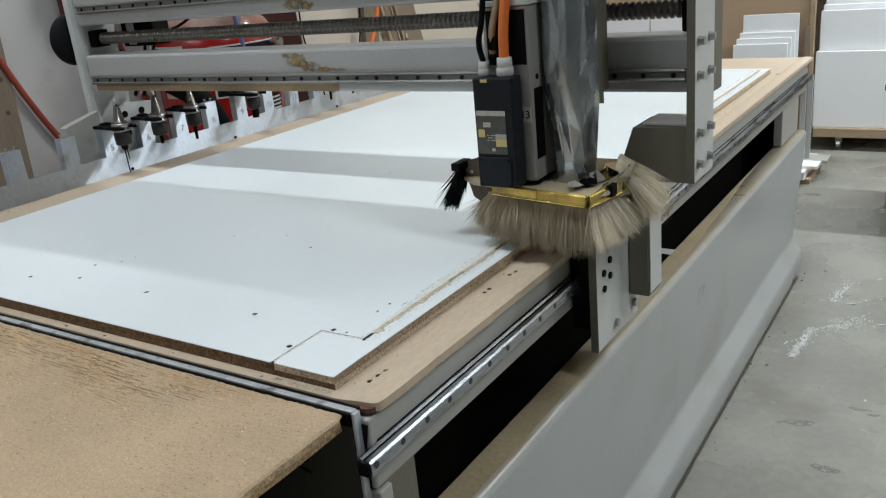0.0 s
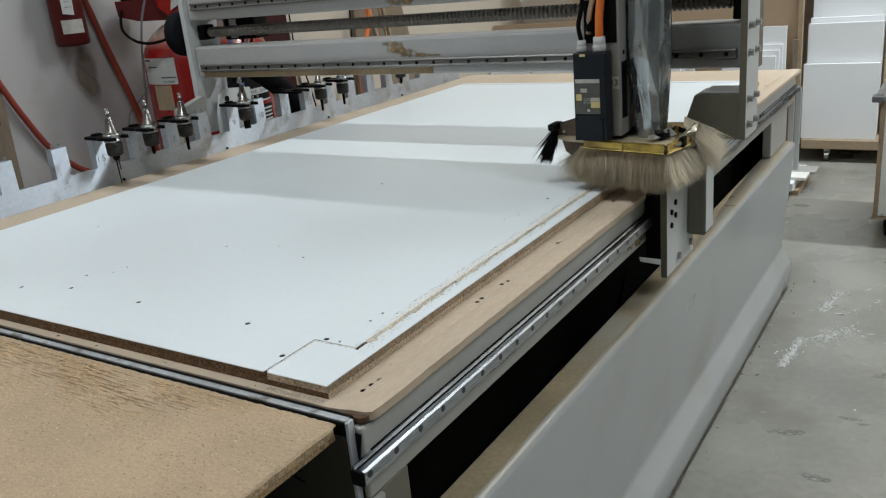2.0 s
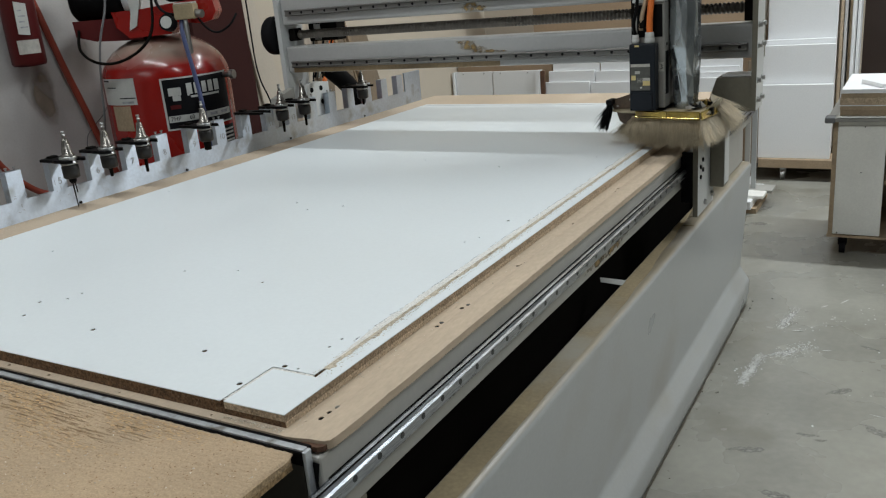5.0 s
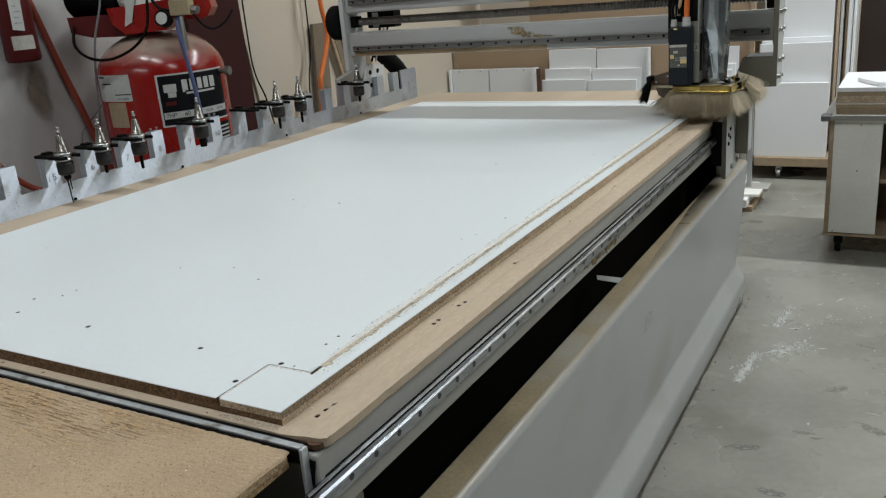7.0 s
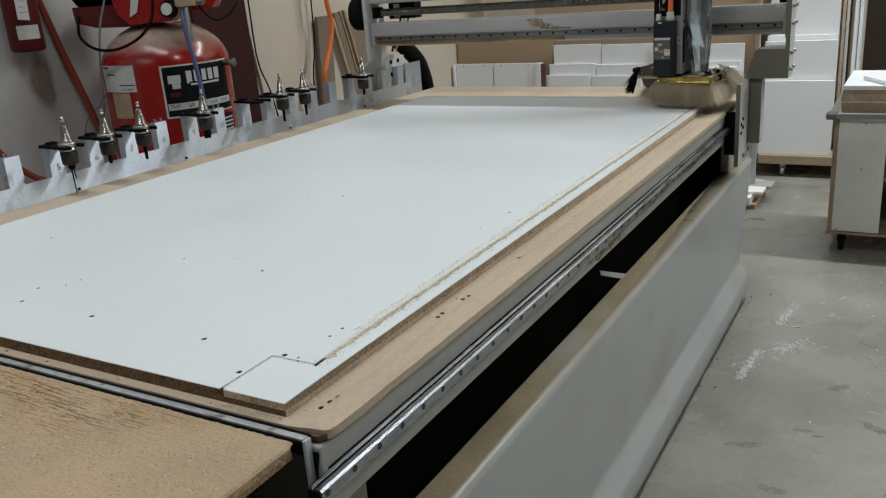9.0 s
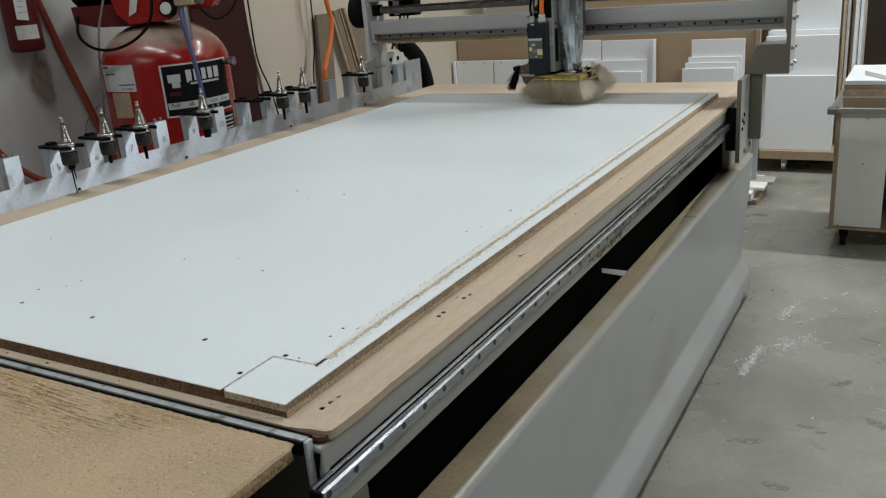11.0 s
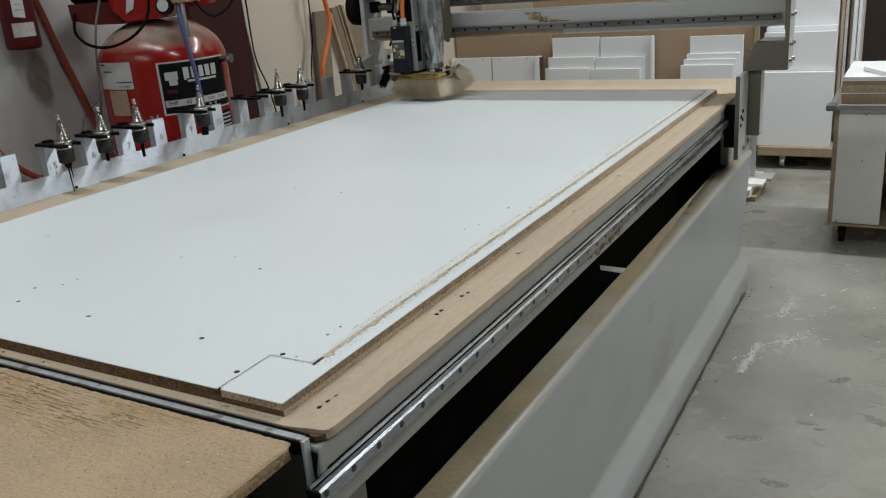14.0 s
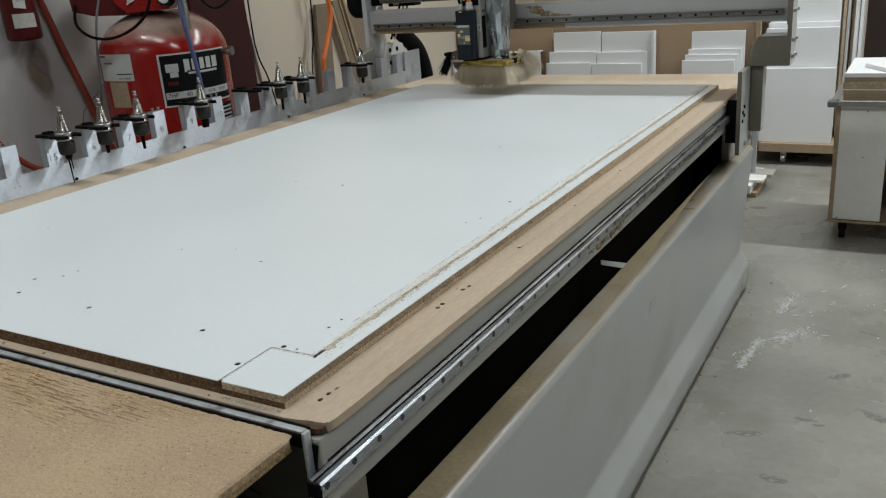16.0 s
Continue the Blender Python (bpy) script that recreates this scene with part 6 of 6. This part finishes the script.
# ---- odds and ends behind the bed ----
for k in range(4):
    standing("offcut_plank", -0.42 + 0.006 * (k % 3), (-0.125 if k == 0 else -0.215) + 0.008 * ((k * 2) % 3), 3.99 + 0.01 * (k % 2), 4.42, 0.030 + 0.045 * k, 0.0746 + 0.045 * k, MELAMINE_FAR, "white offcut plank in a low stack", "low plank stack", category="plank")
standing("bearer", -0.40, -0.10, 4.02, 4.40, 0.0, 0.0295, PLY, "wooden bearer under the planks", "low plank stack", category="plank")
standing("offcut_plank", -0.212, -0.072, 4.06, 4.19, 0.075, 0.092, CART_WHITE, "white offcut plank jutting from the stack", "low plank stack", category="plank")
standing("offcut_plank", -0.212, -0.045, 4.195, 4.33, 0.075, 0.0925, MACHINE, "grey offcut plank jutting from the stack", "low plank stack", category="plank")
standing("upright_offcut", -0.200, -0.172, 4.20, 4.22, 0.0928, 0.60, MACHINE, "narrow grey offcut standing behind the bed", "", category="panel")
standing("upright_offcut", -0.168, -0.142, 4.225, 4.245, 0.0928, 0.56, BASE, "narrow grey offcut standing behind the bed", "", category="panel")

# ---- marks on the floor ----
r5 = random.Random(77)
splash = bmesh.new()
def blob(bm, x, y, s, stretch=1.0):
    n, level = r5.randint(5, 8), r5.uniform(0.0006, 0.0022)
    bm.faces.new([bm.verts.new((x + s * r5.uniform(0.4, 1) * math.cos(2 * math.pi * k / n), y + stretch * s * r5.uniform(0.4, 1) * math.sin(2 * math.pi * k / n), level)) for k in range(n)])
def streak(points, width, count):
    for _ in range(count):
        i = r5.randrange(len(points) - 1)
        t = r5.random()
        (x0, y0), (x1, y1) = points[i], points[i + 1]
        blob(splash, x0 + (x1 - x0) * t + r5.gauss(0, width), y0 + (y1 - y0) * t + r5.gauss(0, width * 2), r5.uniform(0.0007, 0.0032), r5.uniform(1.0, 3.2))
streak([(0.202, 1.955), (0.216, 2.05), (0.226, 2.19)], 0.0085, 520)
streak([(0.226, 2.19), (0.258, 2.196)], 0.006, 25)
streak([(0.29, 2.22), (0.325, 2.26), (0.384, 2.33)], 0.015, 260)
streak([(0.25, 2.475), (0.276, 2.554), (0.288, 2.668)], 0.012, 300)
streak([(0.295, 2.58), (0.33, 2.59)], 0.004, 14)
for cx, cy, n, s in ((0.36, 2.47, 4, 0.02), (0.44, 2.61, 10, 0.012), (0.545, 2.70, 12, 0.03), (0.40, 2.55, 6, 0.02), (0.18, 2.05, 6, 0.02), (0.62, 2.2, 5, 0.05), (0.7, 2.7, 14, 0.08), (0.5, 2.0, 4, 0.1)):
    for _ in range(n):
        blob(splash, cx + r5.gauss(0, s), cy + r5.gauss(0, s * 2), r5.uniform(0.002, 0.006), r5.uniform(0.6, 2))
def smear(name, x, y, along, across, turn, material, label, level):
    bm = bmesh.new()
    bm.faces.new([bm.verts.new((along / 2 * math.cos(k * math.pi / 10), across / 2 * math.sin(k * math.pi / 10), 0)) for k in range(20)])
    ob = single(name, bm, material, (0, 0, 0), label, kind="stuff")
    ob.location, ob.rotation_euler = (x, y, level), (0, 0, turn)
for x, y, along, across, turn in ((0.214, 2.06, 0.27, 0.050, 1.46), (0.300, 2.245, 0.21, 0.050, 0.75), (0.268, 2.57, 0.25, 0.050, 1.38)):
    smear("floor_smear", x, y, along, across, turn, SMEAR, "pale dusty smear on the concrete", 0.0004)
# scuffs; the last two are plain darker patches by the plank stack
for k, (x, y, along, across, turn) in enumerate(((0.44, 1.692, 0.09, 0.03, 0.2), (0.481, 1.674, 0.06, 0.025, 0.5), (0.565, 2.377, 0.10, 0.03, -0.3), (0.505, 2.004, 0.13, 0.05, 0.8), (0.30, 1.55, 0.15, 0.05, 0.4), (0.62, 1.78, 0.14, 0.06, -0.5), (0.40, 1.35, 0.12, 0.05, 0.1), (0.55, 1.22, 0.10, 0.04, 0.7), (0.70, 2.9, 0.25, 0.10, 0.3), (-0.055, 3.835, 0.16, 0.09, 0.15), (-0.10, 4.13, 0.22, 0.14, 0.9))):
    smear("floor_scuff", x, y, along, across, turn, SCUFF, "dark scuffs and patches on the concrete", 0.0003)
for (x0, y0), (x1, y1), w in (((0.595, 1.877), (0.652, 1.866), 0.0016), ((0.371, 2.713), (0.395, 2.746), 0.004), ((0.438, 2.779), (0.466, 2.839), 0.004), ((0.30, 2.45), (0.345, 2.46), 0.004), ((0.42, 2.30), (0.45, 2.31), 0.003)):
    dx, dy = (y0 - y1), (x1 - x0)
    long = math.hypot(dx, dy)
    dx, dy = dx / long * w, dy / long * w
    splash.faces.new([splash.verts.new((x, y, 0.0024)) for x, y in ((x0 + dx * 0.3, y0 + dy * 0.3), (x0 - dx * 0.3, y0 - dy * 0.3), ((x0 + x1) / 2 - dx, (y0 + y1) / 2 - dy), (x1, y1), ((x0 + x1) / 2 + dx, (y0 + y1) / 2 + dy))])
single("floor_splashes", splash, WHITE_SPLASH, (0.3, 2.2, 0), "white paint splashes on the concrete", kind="stuff")
litter = bmesh.new()
chips(litter, [(0.096 + abs(r5.gauss(0, 0.03)), r5.uniform(0.7, 2.8), 0.0) for _ in range(36)] + [(r5.uniform(0.12, 1.2), r5.uniform(0.6, 4.2), 0.0) for _ in range(40)], 0.002, 0.007, r5)
dirt = bmesh.new()
seam = [(0.0895 + 0.0012 * noise.noise((k * 0.7, 3, 1)), 0.5 + 0.03 * k) for k in range(73)]
near_side = [dirt.verts.new((x, y, 0.0012)) for x, y in seam]
far_side = [dirt.verts.new((x + 0.006 + 0.004 * noise.noise((y * 9, 1, 4)), y, 0.0012)) for x, y in seam]
for k in range(72):
    dirt.faces.new((near_side[k], far_side[k], far_side[k + 1], near_side[k + 1]))
single("floor_dirt", dirt, DIRT, (0.1, 1.5, 0), "dark dirt gathered along the machine base", kind="stuff")
single("floor_litter", litter, DIRT, (0.2, 1.8, 0), "small dark chips on the concrete", kind="stuff")


def motions():
    # the gantry runs to the far end while the head cuts, then the head runs across
    steps = [(0, .616), (.5, .727), (1, .838), (1.5, .949), (2, 1.060), (2.5, 1.172), (3, 1.284), (3.5, 1.396), (4, 1.508), (4.5, 1.620), (5, 1.732), (5.5, 1.844), (6, 1.955),
             (6.5, 2.066), (7, 2.178), (7.25, 2.232), (7.5, 2.277), (7.75, 2.302), (8, 2.310), (9, 2.310), (16, 2.310)]
    walk(gantry, [(t, pose(0, y, 0)) for t, y in steps])
    across = [(0, 0, 0), (7.9, 0, 0), (8.25, 0, 0), (8.5, -.021, 0), (8.75, -.060, 0), (9, -.106, 0), (9.5, -.221, 0), (10, -.338, 0), (10.5, -.455, 0), (11, -.571, 0), (11.5, -.688, 0), (12, -.804, 0),
              (12.5, -.918, 0), (13, -1.032, 0), (13.25, -1.083, 0), (13.5, -1.124, 0), (13.75, -1.147, 0), (14, -1.155, 0), (14.15, -1.155, .004), (14.4, -1.154, .020), (14.6, -1.152, .022), (15, -1.136, .023),
              (15.25, -1.095, .023), (15.5, -1.038, .023), (16, -.866, .023)]
    walk(head, [(t, pose(x, 0, z)) for t, x, z in across])


motions()
